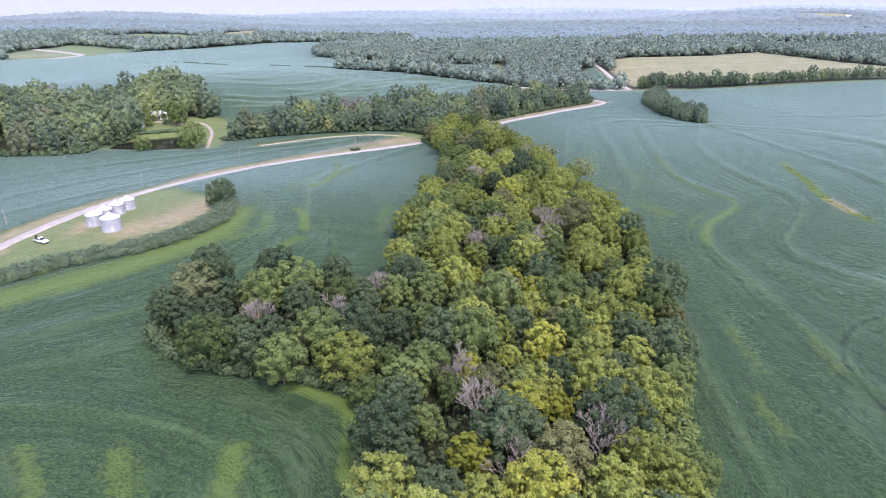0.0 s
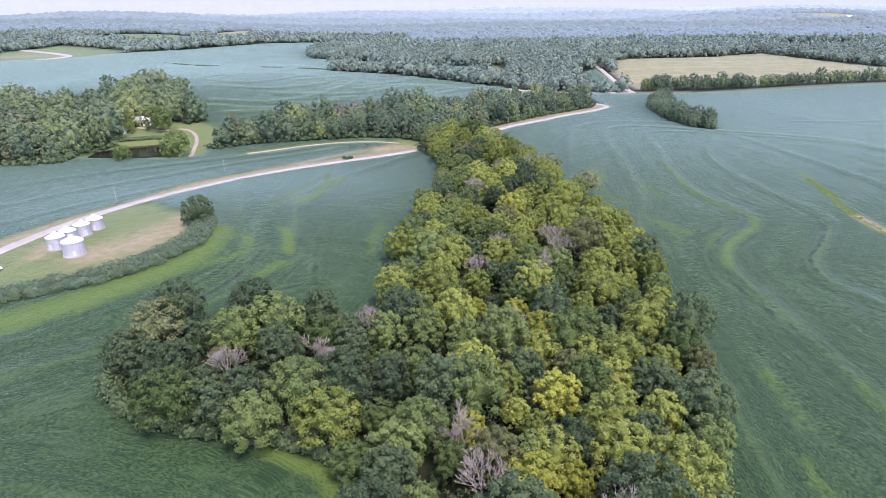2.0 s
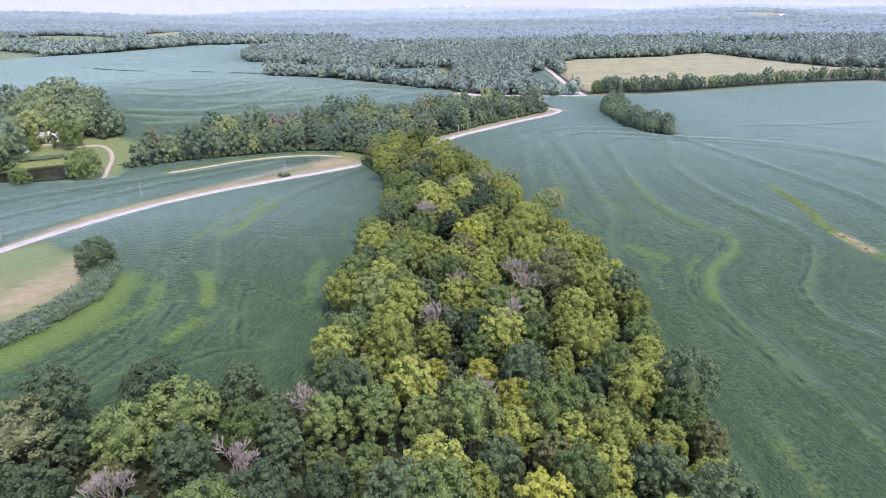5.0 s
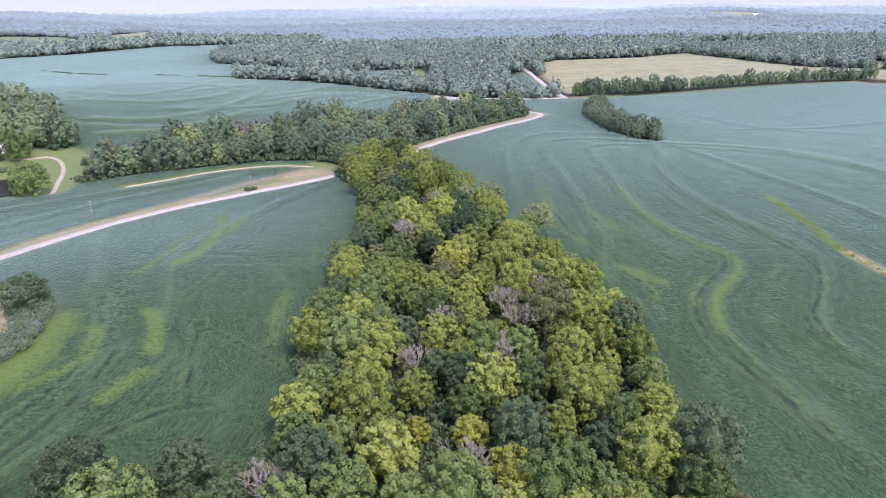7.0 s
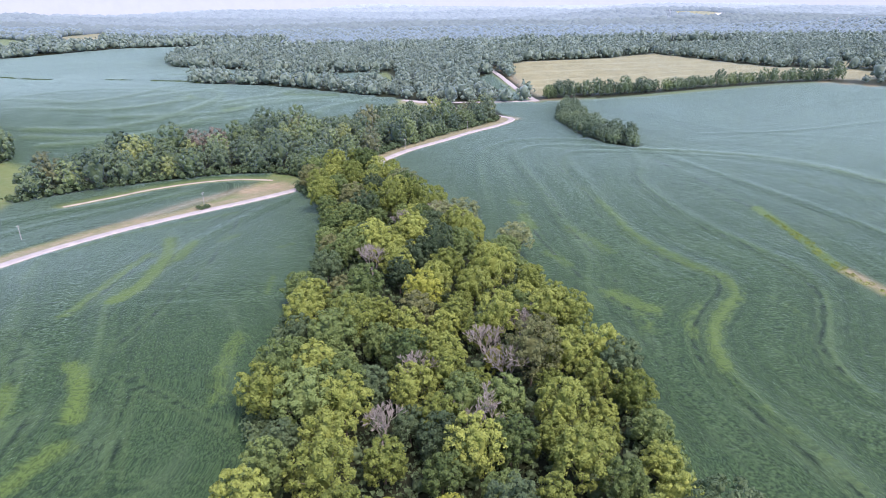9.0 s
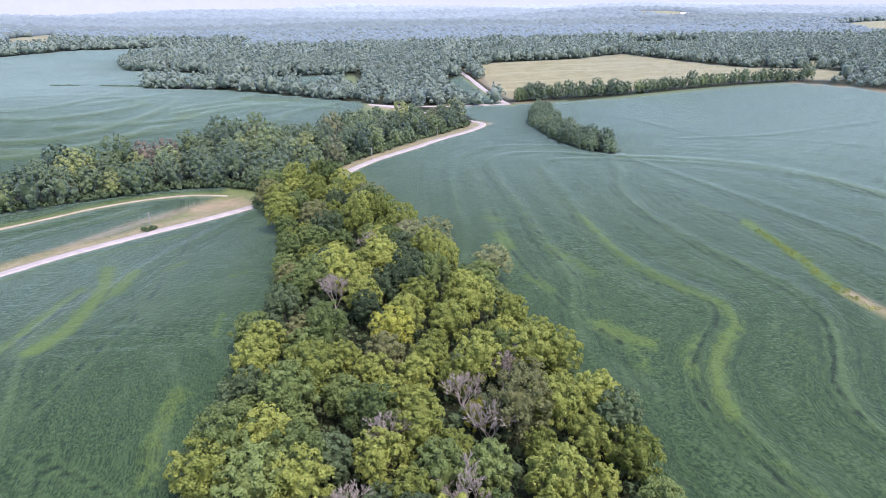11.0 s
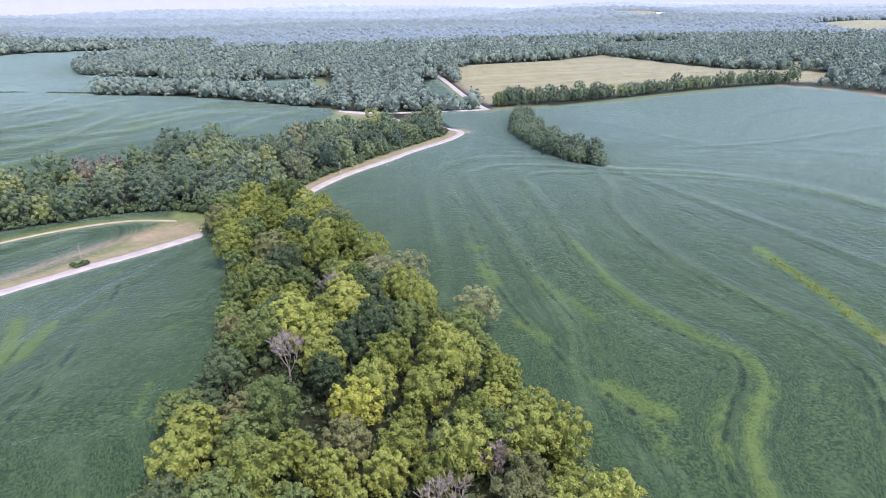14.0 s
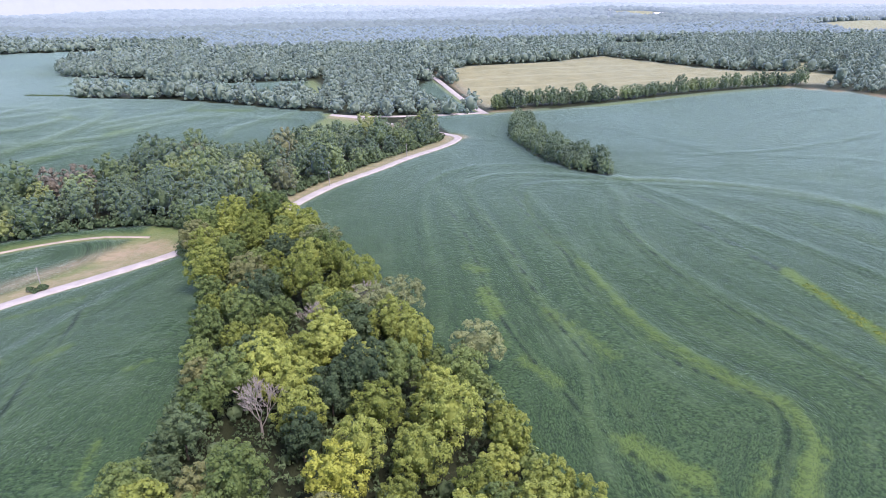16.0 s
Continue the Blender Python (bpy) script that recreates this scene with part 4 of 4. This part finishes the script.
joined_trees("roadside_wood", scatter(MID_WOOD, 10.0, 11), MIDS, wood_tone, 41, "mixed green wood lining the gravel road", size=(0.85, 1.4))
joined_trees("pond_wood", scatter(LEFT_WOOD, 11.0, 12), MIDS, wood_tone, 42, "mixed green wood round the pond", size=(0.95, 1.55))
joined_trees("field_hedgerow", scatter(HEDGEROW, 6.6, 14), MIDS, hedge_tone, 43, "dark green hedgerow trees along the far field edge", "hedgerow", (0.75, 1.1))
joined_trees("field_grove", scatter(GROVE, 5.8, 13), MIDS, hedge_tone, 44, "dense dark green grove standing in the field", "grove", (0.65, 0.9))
for x, y, size, tone, where in ((-86, 229, 1.02, "dark", "beside the grass yard"), (-177, 360, 0.85, "mid", "on the pond bank"), (-153, 374, 1.5, "mid", "beside the pond"), (-184, 426, 1.45, "mid", "beside the house"), (-200, 418, 0.8, "mid", "beside the house"), (168, 655, 0.7, "dark", "by the gravel road"), (207, 652, 1.0, "dark", "by the gravel road")):
    tree(x, y, LOW, tone, size, where, "single trees")


# ---- far woods ----
def open_land(x, y):
    return any(inside(np.array([x]), np.array([y]), f)[0] for f in [LEFT_FIELD, RIGHT_FIELD, TAN_FIELD, GAP_FIELD] + FAR_FIELDS) or abs(x - 194) < 8 and 630 < y < 850 or 196 < x < 505 and y < 668


def rows_of_crowns(near, far, grow, seed, least=8.5):
    rng = np.random.RandomState(seed)
    res, d = [], near
    while d < far:
        s = max(least, d * grow)
        for x in np.arange(-0.76 * d, 1.3 * d, s):
            px, py = x + rng.uniform(-0.5, 0.5) * s, d + rng.uniform(-0.5, 0.5) * s
            if not open_land(px, py) and math.hypot(px, py) < brink(px) + 250:
                res.append((px, py, s))
        d += s * 0.95
    return res


def edge_of_fields(p):
    return p[1] < 1130 or p[0] < -60 and p[1] < 1310


def far_woods(name, near, far, grow, seed, mat, label, kind="stuff"):
    """Crowns, each a lumpy dome, that grow together into a closed canopy."""
    rng = np.random.RandomState(seed)
    V, Fc, T, n = [], [], [], 0
    spots = np.array([p for p in rows_of_crowns(near, far, grow, seed) if near > 960 or not edge_of_fields(p)])
    for (px, py, s), z in zip(spots, ground_z(spots[:, 0], spots[:, 1])):
        w, h = s * rng.uniform(0.5, 0.95), rng.uniform(7, 16)
        v = ICO_V * np.array([w, w, h * 0.6])
        v = v * (1 + 0.10 * rng.randn(len(v), 1)) + np.array([px, py, z + h * 0.42])
        V.append(v), Fc.append(ICO_F + n), T.append(np.full(len(v), rng.rand(), np.float32))
        n += len(v)
    me = mesh_of(name, np.concatenate(V), np.concatenate(Fc), mat, True)
    me.attributes.new("tone", "FLOAT", "POINT").data.foreach_set("value", np.concatenate(T))
    tagged(new(name, me), label, "woods", kind=kind)


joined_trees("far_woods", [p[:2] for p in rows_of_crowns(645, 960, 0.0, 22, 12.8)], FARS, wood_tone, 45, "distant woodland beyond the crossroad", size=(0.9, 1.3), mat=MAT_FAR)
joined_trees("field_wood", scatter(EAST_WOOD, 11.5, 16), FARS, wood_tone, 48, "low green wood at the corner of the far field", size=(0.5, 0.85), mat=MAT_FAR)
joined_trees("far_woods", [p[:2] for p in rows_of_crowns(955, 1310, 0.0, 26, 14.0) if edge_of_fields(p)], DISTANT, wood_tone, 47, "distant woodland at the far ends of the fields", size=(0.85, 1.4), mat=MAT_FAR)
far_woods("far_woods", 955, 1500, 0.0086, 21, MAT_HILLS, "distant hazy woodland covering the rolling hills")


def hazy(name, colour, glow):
    """A far surface with the haze of the air put into it as a glow."""
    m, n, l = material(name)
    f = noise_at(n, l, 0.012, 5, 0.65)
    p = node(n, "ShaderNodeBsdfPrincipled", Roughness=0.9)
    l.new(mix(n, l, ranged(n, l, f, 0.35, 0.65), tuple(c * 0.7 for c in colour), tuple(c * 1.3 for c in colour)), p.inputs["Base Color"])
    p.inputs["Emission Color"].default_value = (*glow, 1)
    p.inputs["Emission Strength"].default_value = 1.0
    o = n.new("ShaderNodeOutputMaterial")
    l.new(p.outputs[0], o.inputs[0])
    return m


# Haze painted in steps: every farther band of hills is given more glow.
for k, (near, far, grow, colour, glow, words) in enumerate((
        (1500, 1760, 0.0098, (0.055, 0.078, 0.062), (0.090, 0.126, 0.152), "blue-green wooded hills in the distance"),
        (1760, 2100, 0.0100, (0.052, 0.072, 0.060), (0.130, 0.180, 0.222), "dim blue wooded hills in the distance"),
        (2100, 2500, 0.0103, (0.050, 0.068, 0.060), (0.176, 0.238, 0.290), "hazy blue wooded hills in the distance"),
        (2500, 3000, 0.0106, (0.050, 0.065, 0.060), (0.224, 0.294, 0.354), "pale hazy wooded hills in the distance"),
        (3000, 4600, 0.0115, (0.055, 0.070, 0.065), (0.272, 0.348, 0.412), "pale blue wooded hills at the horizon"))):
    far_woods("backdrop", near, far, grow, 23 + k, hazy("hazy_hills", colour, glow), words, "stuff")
# Closing ring all round; the horizon's bright haze is its own painted glow.
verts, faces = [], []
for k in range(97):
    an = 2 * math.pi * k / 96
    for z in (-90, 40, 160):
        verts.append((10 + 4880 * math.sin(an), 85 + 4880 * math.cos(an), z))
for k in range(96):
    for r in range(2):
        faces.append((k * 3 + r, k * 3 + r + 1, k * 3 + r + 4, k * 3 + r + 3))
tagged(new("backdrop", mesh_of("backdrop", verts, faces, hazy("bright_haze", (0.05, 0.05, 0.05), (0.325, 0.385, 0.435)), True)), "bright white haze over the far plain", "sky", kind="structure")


# ---- things ----
def part(name, bm, mat, parent, label=""):
    me = bpy.data.meshes.new(name)
    bm.to_mesh(me)
    bm.free()
    me.materials.append(mat)
    ob = new(name, me)
    ob.parent = parent
    if label:
        ob["label"] = label
    return ob


def lathe(profile, sides, ripple=None):
    bm = bmesh.new()
    rings = []
    for r, z in profile:
        if r < 1e-6:
            rings.append([bm.verts.new((0, 0, z))])
        else:
            rings.append([bm.verts.new((math.cos(2 * math.pi * s / sides) * r * (ripple(s) if ripple else 1), math.sin(2 * math.pi * s / sides) * r * (ripple(s) if ripple else 1), z)) for s in range(sides)])
    for a, b in zip(rings, rings[1:]):
        for s in range(sides):
            q = [a[s % len(a)], a[(s + 1) % len(a)], b[(s + 1) % len(b)], b[s % len(b)]]
            q = list(dict.fromkeys(q))
            if len(q) > 2:
                bm.faces.new(q)
    return bm


def box(x0, x1, y0, y1, z0, z1, bevel=0.0):
    bm = bmesh.new()
    bmesh.ops.create_cube(bm, size=1, matrix=Matrix.LocRotScale(((x0 + x1) / 2, (y0 + y1) / 2, (z0 + z1) / 2), None, (x1 - x0, y1 - y0, z1 - z0)))
    if bevel:
        bmesh.ops.bevel(bm, geom=bm.edges[:], offset=bevel, segments=2, affect="EDGES")
    return bm


def grain_bin(x, y, r, eave, turn):
    ob = new("grain_bin")
    ob.matrix_basis = pose(x, y, gz(x, y) + 0.05, 0, 0, turn)
    part("base_slab", lathe([(0, 0.25), (r + 0.25, 0.25), (r + 0.3, 0.2), (r + 0.3, -0.8)], 40), MAT_CONCRETE, ob, "concrete base slab")
    prof = []
    for k in range(int(eave / 0.16)):
        z = 0.25 + k * 0.16
        prof += [(r, z), (r + 0.035, z + 0.08)]
    wall = part("wall", lathe(prof + [(r, eave + 0.25)], 48, lambda s: 1.004 if s % 4 == 0 else 1.0), MAT_STEEL, ob, "corrugated galvanised steel wall")
    top = eave + 0.22
    peak = top + r * 0.5
    part("roof", lathe([(r + 0.18, top - 0.05), (r + 0.18, top + 0.02), (0.45, peak - 0.05), (0.45, peak + 0.1)], 48, lambda s: 1.012 if s % 3 == 0 else 1.0), MAT_ROOF_STEEL, ob, "conical ribbed steel roof")
    part("cap", lathe([(0.52, peak + 0.08), (0.55, peak + 0.2), (0.3, peak + 0.34), (0, peak + 0.4)], 16), MAT_ROOF_STEEL, ob)
    part("door", box(r - 0.02, r + 0.09, -0.45, 0.45, 0.45, 2.1, 0.02), MAT_ROOF_STEEL, ob)
    bm = bmesh.new()
    for s in (-0.22, 0.22):
        bmesh.ops.create_cube(bm, size=1, matrix=Matrix.LocRotScale((0.3, s, 0), None, (0.04, 0.04, eave - 0.6)))
    for k in range(int(eave / 0.35)):
        bmesh.ops.create_cube(bm, size=1, matrix=Matrix.LocRotScale((0.3, 0, -eave / 2 + 0.5 + k * 0.33), None, (0.03, 0.44, 0.03)))
    lad = part("ladder", bm, MAT_STEEL, ob)
    lad.matrix_basis = pose(0, 0, 0, 0, 0, 60) @ pose(r - 0.15, 0, eave / 2 + 0.35)
    return tagged(ob, "round corrugated steel grain bin on mown grass", "grain bin", "grain bins beside the road")


for x, y, r, eave, turn in ((-114.6, 200.6, 3.1, 4.4, -60), (-123.4, 206.3, 2.65, 3.8, -100), (-123.0, 212.6, 2.5, 3.6, 30), (-121.8, 219.0, 2.5, 3.6, -40), (-120.8, 225.3, 2.55, 3.6, -70)):
    grain_bin(x, y, r, eave, turn)


def pickup(x, y, turn):
    ob = new("pickup_truck")
    ob.matrix_basis = pose(x, y, gz(x, y) + 0.05, 0, 0, turn)
    side = [(-2.75, 0.55), (-2.75, 1.08), (-0.75, 1.1), (-0.62, 1.12), (1.15, 1.1), (2.55, 1.0), (2.78, 0.82), (2.8, 0.5), (2.0, 0.42), (-2.0, 0.42)]

    def prism(pts, w, inset=0.0, top=None):
        bm = bmesh.new()
        a = [bm.verts.new((px, -w / 2 + (inset if top and pz >= top else 0), pz)) for px, pz in pts]
        b = [bm.verts.new((px, w / 2 - (inset if top and pz >= top else 0), pz)) for px, pz in pts]
        bm.faces.new(a), bm.faces.new(b[::-1])
        for k in range(len(pts)):
            k2 = (k + 1) % len(pts)
            bm.faces.new((a[k], b[k], b[k2], a[k2]))
        bmesh.ops.recalc_face_normals(bm, faces=bm.faces[:])
        bmesh.ops.bevel(bm, geom=bm.edges[:], offset=0.05, segments=2, affect="EDGES")
        return bm
    part("body", prism(side, 1.92), MAT_WHITE, ob, "white painted body")
    part("cab", prism([(-0.75, 1.08), (-0.55, 1.78), (0.55, 1.8), (1.2, 1.1)], 1.8, 0.14, 1.5), MAT_WHITE, ob, "white crew cab")
    part("windscreen", prism([(0.64, 1.72), (0.7, 1.74), (1.17, 1.2), (1.1, 1.18)], 1.45), MAT_GLASS, ob)
    for s in (-1, 1):
        part("side_window", box(-0.55, 0.55, s * 0.87 - 0.02, s * 0.87 + 0.02, 1.2, 1.62, 0.01), MAT_GLASS, ob)
    part("cargo_bed", box(-2.62, -0.9, -0.8, 0.8, 0.7, 1.105), MAT_DARK, ob, "dark open cargo bed")
    part("cargo", box(-2.5, -1.95, -0.25, 0.25, 1.1, 2.2, 0.08), MAT_DARK, ob, "dark upright load in the bed")
    for px in (-1.75, 1.75):
        for s in (-1, 1):
            bm = lathe([(0, -0.13), (0.2, -0.14), (0.38, -0.12), (0.4, 0), (0.38, 0.12), (0.2, 0.14), (0, 0.13)], 20)
            bmesh.ops.rotate(bm, verts=bm.verts, cent=(0, 0, 0), matrix=Matrix.Rotation(radians(90), 3, "X"))
            bmesh.ops.translate(bm, verts=bm.verts, vec=(px, s * 0.86, 0.4))
            part("wheel", bm, MAT_DARK, ob)
    part("bumper", box(2.74, 2.9, -0.9, 0.9, 0.48, 0.66, 0.03), MAT_STEEL, ob)
    return tagged(ob, "white pickup truck parked on the grass verge", "pickup truck")


pickup(-133, 190, -26)


def utility_pole(x, y, h, turn):
    ob = new("utility_pole")
    ob.matrix_basis = pose(x, y, gz(x, y), 0, 0, turn)
    part("pole", lathe([(0.17, -0.5), (0.16, 0.5), (0.10, h), (0, h + 0.02)], 10), MAT_POLE, ob)
    part("crossarm", box(-0.6, 0.6, -0.05, 0.05, h - 0.7, h - 0.6, 0.01), MAT_POLE, ob)
    for k in (-0.52, 0.0, 0.52):
        bm = lathe([(0.05, h - 0.58), (0.07, h - 0.5), (0.03, h - 0.42), (0, h - 0.4)], 8)
        bmesh.ops.translate(bm, verts=bm.verts, vec=(k, 0, 0))
        part("insulator", bm, MAT_WHITE, ob)
    return tagged(ob, "weathered wooden utility pole beside the gravel road", "utility pole", "utility poles along the road")


for x, y, h in ((-157, 209, 8.0), (-134, 266, 8.0), (-114, 340, 8.0), (-54, 378, 8.0), (48, 459, 8.5), (97, 508, 8.5)):
    utility_pole(x, y, h - 1.2, 40)


def shrub_row(name, line, height, width, seed, step, mat, label, category, card=0.34, per=90, gaps=()):
    """A row of bushes grown together, one uneven leafy mass."""
    rng = np.random.RandomState(seed)
    V, Fc, n = [], [], 0
    pts = np.array(line)
    seg = np.r_[0, np.cumsum(np.hypot(*np.diff(pts, axis=0).T))]
    for s in np.arange(0, seg[-1], step):
        if any(a < s < b for a, b in gaps):
            continue
        for side in (-0.5, 0.5):
            x = np.interp(s, seg, pts[:, 0]) + rng.randn() * 0.5 + side * width * 0.5
            y = np.interp(s, seg, pts[:, 1]) + rng.randn() * 0.5 - side * width * 0.35
            h = height * rng.uniform(0.65, 1.2)
            r = np.array([width * 0.42, width * 0.42, h * 0.55])
            c = np.array([x, y, gz(x, y) + h * 0.45])
            v = ICO_V * r * 0.68 * (1 + 0.15 * rng.randn(len(ICO_V), 1)) + c
            V.append(v), Fc.append(ICO_F + n)
            n += len(v)
            d = rng.randn(per, 3)
            d[:, 2] = np.abs(d[:, 2])
            d /= np.linalg.norm(d, axis=1)[:, None]
            pos = c + d * r * rng.uniform(0.8, 1.15, (per, 1))
            nr = d + 0.6 * rng.randn(per, 3)
            nr /= np.linalg.norm(nr, axis=1)[:, None]
            a = np.cross(nr, rng.randn(per, 3))
            a /= np.linalg.norm(a, axis=1)[:, None]
            b = np.cross(nr, a)
            sz = card * rng.uniform(0.6, 1.3, (per, 1))
            V.append(np.stack([pos - a * sz, pos - b * sz * 0.7, pos + a * sz, pos + b * sz * 0.7], 1).reshape(-1, 3))
            k = np.arange(per)[:, None] * 4 + n
            Fc.append(np.concatenate([k + np.array([[0, 1, 3]]), k + np.array([[1, 2, 3]])]))
            n += per * 4
    me = mesh_of(name, np.concatenate(V), np.concatenate(Fc), mat)
    return tagged(new(name, me), label, category, kind="stuff")


edge = smooth_line([(46, 54)] + STRIP[1:15] + [(18, 418)], 2)
shrub_row("undergrowth", edge, 4.0, 5.0, 35, 3.4, GREENS["mid"], "leafy undergrowth along the shelterbelt's edge", "undergrowth", 0.4, 60)
edge = smooth_line(STRIP[16:37] + [(-13, 54)], 2)
shrub_row("undergrowth", edge, 4.0, 5.0, 36, 2.9, GREENS["dark"], "leafy undergrowth along the shelterbelt's edge", "undergrowth", 0.36, 80)
for k, line in enumerate((MID_WOOD[:11], LEFT_WOOD[1:9], LEFT_WOOD[9:14])):
    shrub_row("undergrowth", smooth_line(line, 3), 4.0, 6.0, 50 + k, 4.5, GREENS["dark"], "dark leafy undergrowth along the edge of the wood", "undergrowth", 0.6, 30)
inner_places = [p for p in scatter(STRIP, 4.4, 8) if p[1] > 50]
BUSH = [crown_arrays(95 + v, 2.6, 2.4, -0.8, 8, 130, 0.26, 0.7, 0.4, 2, 0.4, 3) for v in range(2)]
joined_trees("undergrowth", inner_places, BUSH, lambda x, y, r: 0, 46, "dark leafy undergrowth beneath the shelterbelt trees", "undergrowth", (0.9, 1.6), GREENS["dark"])
shrub_row("hedge", smooth_line([(-150, 148), (-138, 155), (-131, 158), (-124, 163), (-117, 170), (-107, 176), (-97, 183), (-88, 195), (-82, 210), (-82, 222), (-85, 233), (-91, 238)], 4), 3.7, 6.6, 31, 1.7, WOODS["dark"], "thick green hedge of bushes round the grass yard", "hedge", 0.25, 170, ((15, 20),))
shrub_row("hedge", [(-120.5, 166), (-116, 170.5)], 2.0, 5.0, 37, 1.6, GREENS["lime"], "bright green bushes filling a hedge gap", "hedge")
shrub_row("bush", [(-55, 373), (-51, 375)], 1.6, 2.6, 32, 1.6, GREENS["dark"], "low green bush on the road verge", "bush")
shrub_row("pond_scrub", smooth_line([(-203, 398), (-190, 404), (-182, 408), (-172, 411), (-163, 406)], 4), 1.6, 4.5, 38, 1.6, WOODS["mid"], "low green scrub on the pond bank", "scrub", 0.3, 60)
shrub_row("weeds", smooth_line([(170, 297), (168, 284), (166, 271), (162, 255), (161, 240), (163, 224)], 4), 0.9, 2.6, 33, 1.6, GREENS["lime"], "tall yellow-green weeds along a field ditch", "weeds", 0.22, 40)
shrub_row("field_scrub", smooth_line([(-348, 835), (-251, 757), (-160, 722), (-113, 712)], 4), 1.1, 6.0, 34, 5.0, GREENS["mid"], "low scrub along a field boundary", "scrub", 0.6, 30, ((0, 25), (60, 72), (118, 182), (206, 228)))


# ---- pond and buildings ----
pond_line = smooth_line(POND + POND[:1], 4)[:-1]
bm = bmesh.new()
bm.faces.new([bm.verts.new((x * 1.0, y * 1.0, WATER)) for x, y in pond_line])
me = bpy.data.meshes.new("water")
bm.to_mesh(me)
bm.free()
me.materials.append(MAT_WATER)
tagged(new("water", me), "dark brown still pond water", "pond", kind="structure")


def house(x, y, turn, w, d, h, name, label, category, roof=MAT_SHINGLE):
    ob = new(name)
    ob.matrix_basis = pose(x, y, gz(x, y), 0, 0, turn)
    bm = box(-w / 2, w / 2, -d / 2, d / 2, -1.0, h)
    ridge_v = [bm.verts.new((s * w / 2, 0, h + d * 0.32)) for s in (-1, 1)]
    tops = {(round(v.co.x, 3), round(v.co.y, 3)): v for v in bm.verts if abs(v.co.z - h) < 0.01 and v not in ridge_v}
    for s, rv in zip((-1, 1), ridge_v):
        a, b = tops[(round(s * w / 2, 3), round(-d / 2, 3))], tops[(round(s * w / 2, 3), round(d / 2, 3))]
        bm.faces.new((a, b, rv))
    part("wall", bm, MAT_SIDING, ob)
    bm = bmesh.new()
    for s in (-1, 1):
        p = [(-w / 2 - 0.4, s * (d / 2 + 0.4), h - 0.15), (w / 2 + 0.4, s * (d / 2 + 0.4), h - 0.15), (w / 2 + 0.4, 0, h + d * 0.32 + 0.15), (-w / 2 - 0.4, 0, h + d * 0.32 + 0.15)]
        lo = [bm.verts.new(q) for q in p]
        hi = [bm.verts.new((q[0], q[1], q[2] + 0.2)) for q in p]
        bm.faces.new(lo), bm.faces.new(hi)
        for k in range(4):
            bm.faces.new((lo[k], lo[(k + 1) % 4], hi[(k + 1) % 4], hi[k]))
    bmesh.ops.recalc_face_normals(bm, faces=bm.faces[:])
    part("roof", bm, roof, ob)
    part("door", box(-0.5, 0.5, -d / 2 - 0.06, -d / 2 + 0.05, 0.1, 2.15, 0.01), MAT_DARK, ob)
    for k in (-0.33, 0.3):
        win = part("window", box(k * w - 0.7, k * w + 0.7, -d / 2 - 0.05, -d / 2 + 0.05, 1.0, 2.2, 0.01), MAT_SIDING, ob)
        part("pane", box(k * w - 0.6, k * w + 0.6, -d / 2 - 0.07, -d / 2 - 0.03, 1.1, 2.1), MAT_GLASS, win)
    return tagged(ob, label, category)


house(-199, 436, 20, 11, 7, 3.0, "house", "small white house among the trees above the pond", "house", MAT_ROOF_STEEL)
house(-203, 414, -10, 5, 4, 2.4, "shed", "small white shed beside the pond wood", "shed", MAT_ROOF_STEEL)
house(1116, 1797, 10, 45, 14, 5, "barn", "long white farm building on the distant hills", "barn", MAT_ROOF_STEEL)


def pylon(x, y, h):
    """A steel transmission tower: two braced legs, cross arms and hanging insulators."""
    ob = new("transmission_tower")
    ob.matrix_basis = pose(x, y, gz(x, y), 0, 0, 20)
    for k in (-1, 1):
        part("leg", box(k * 2.6 - 0.35, k * 2.6 + 0.35, -0.35, 0.35, -1.0, h, 0.05), MAT_STEEL, ob)
    part("crossarm", box(-6.5, 6.5, -0.3, 0.3, h - 3.2, h - 2.5, 0.05), MAT_STEEL, ob)
    part("brace", box(-2.6, 2.6, -0.2, 0.2, h * 0.55, h * 0.55 + 0.5, 0.05), MAT_STEEL, ob)
    for k in (-5.8, 0.0, 5.8):
        part("insulator", box(k - 0.15, k + 0.15, -0.15, 0.15, h - 5.0, h - 3.2, 0.05), MAT_GLASS, ob)
    return tagged(ob, "pale steel transmission tower above the distant woods", "transmission tower", "transmission towers")


for x, y in ((1120, 1290), (1085, 1330), (1260, 1180), (930, 1750)):
    pylon(x, y, 30)
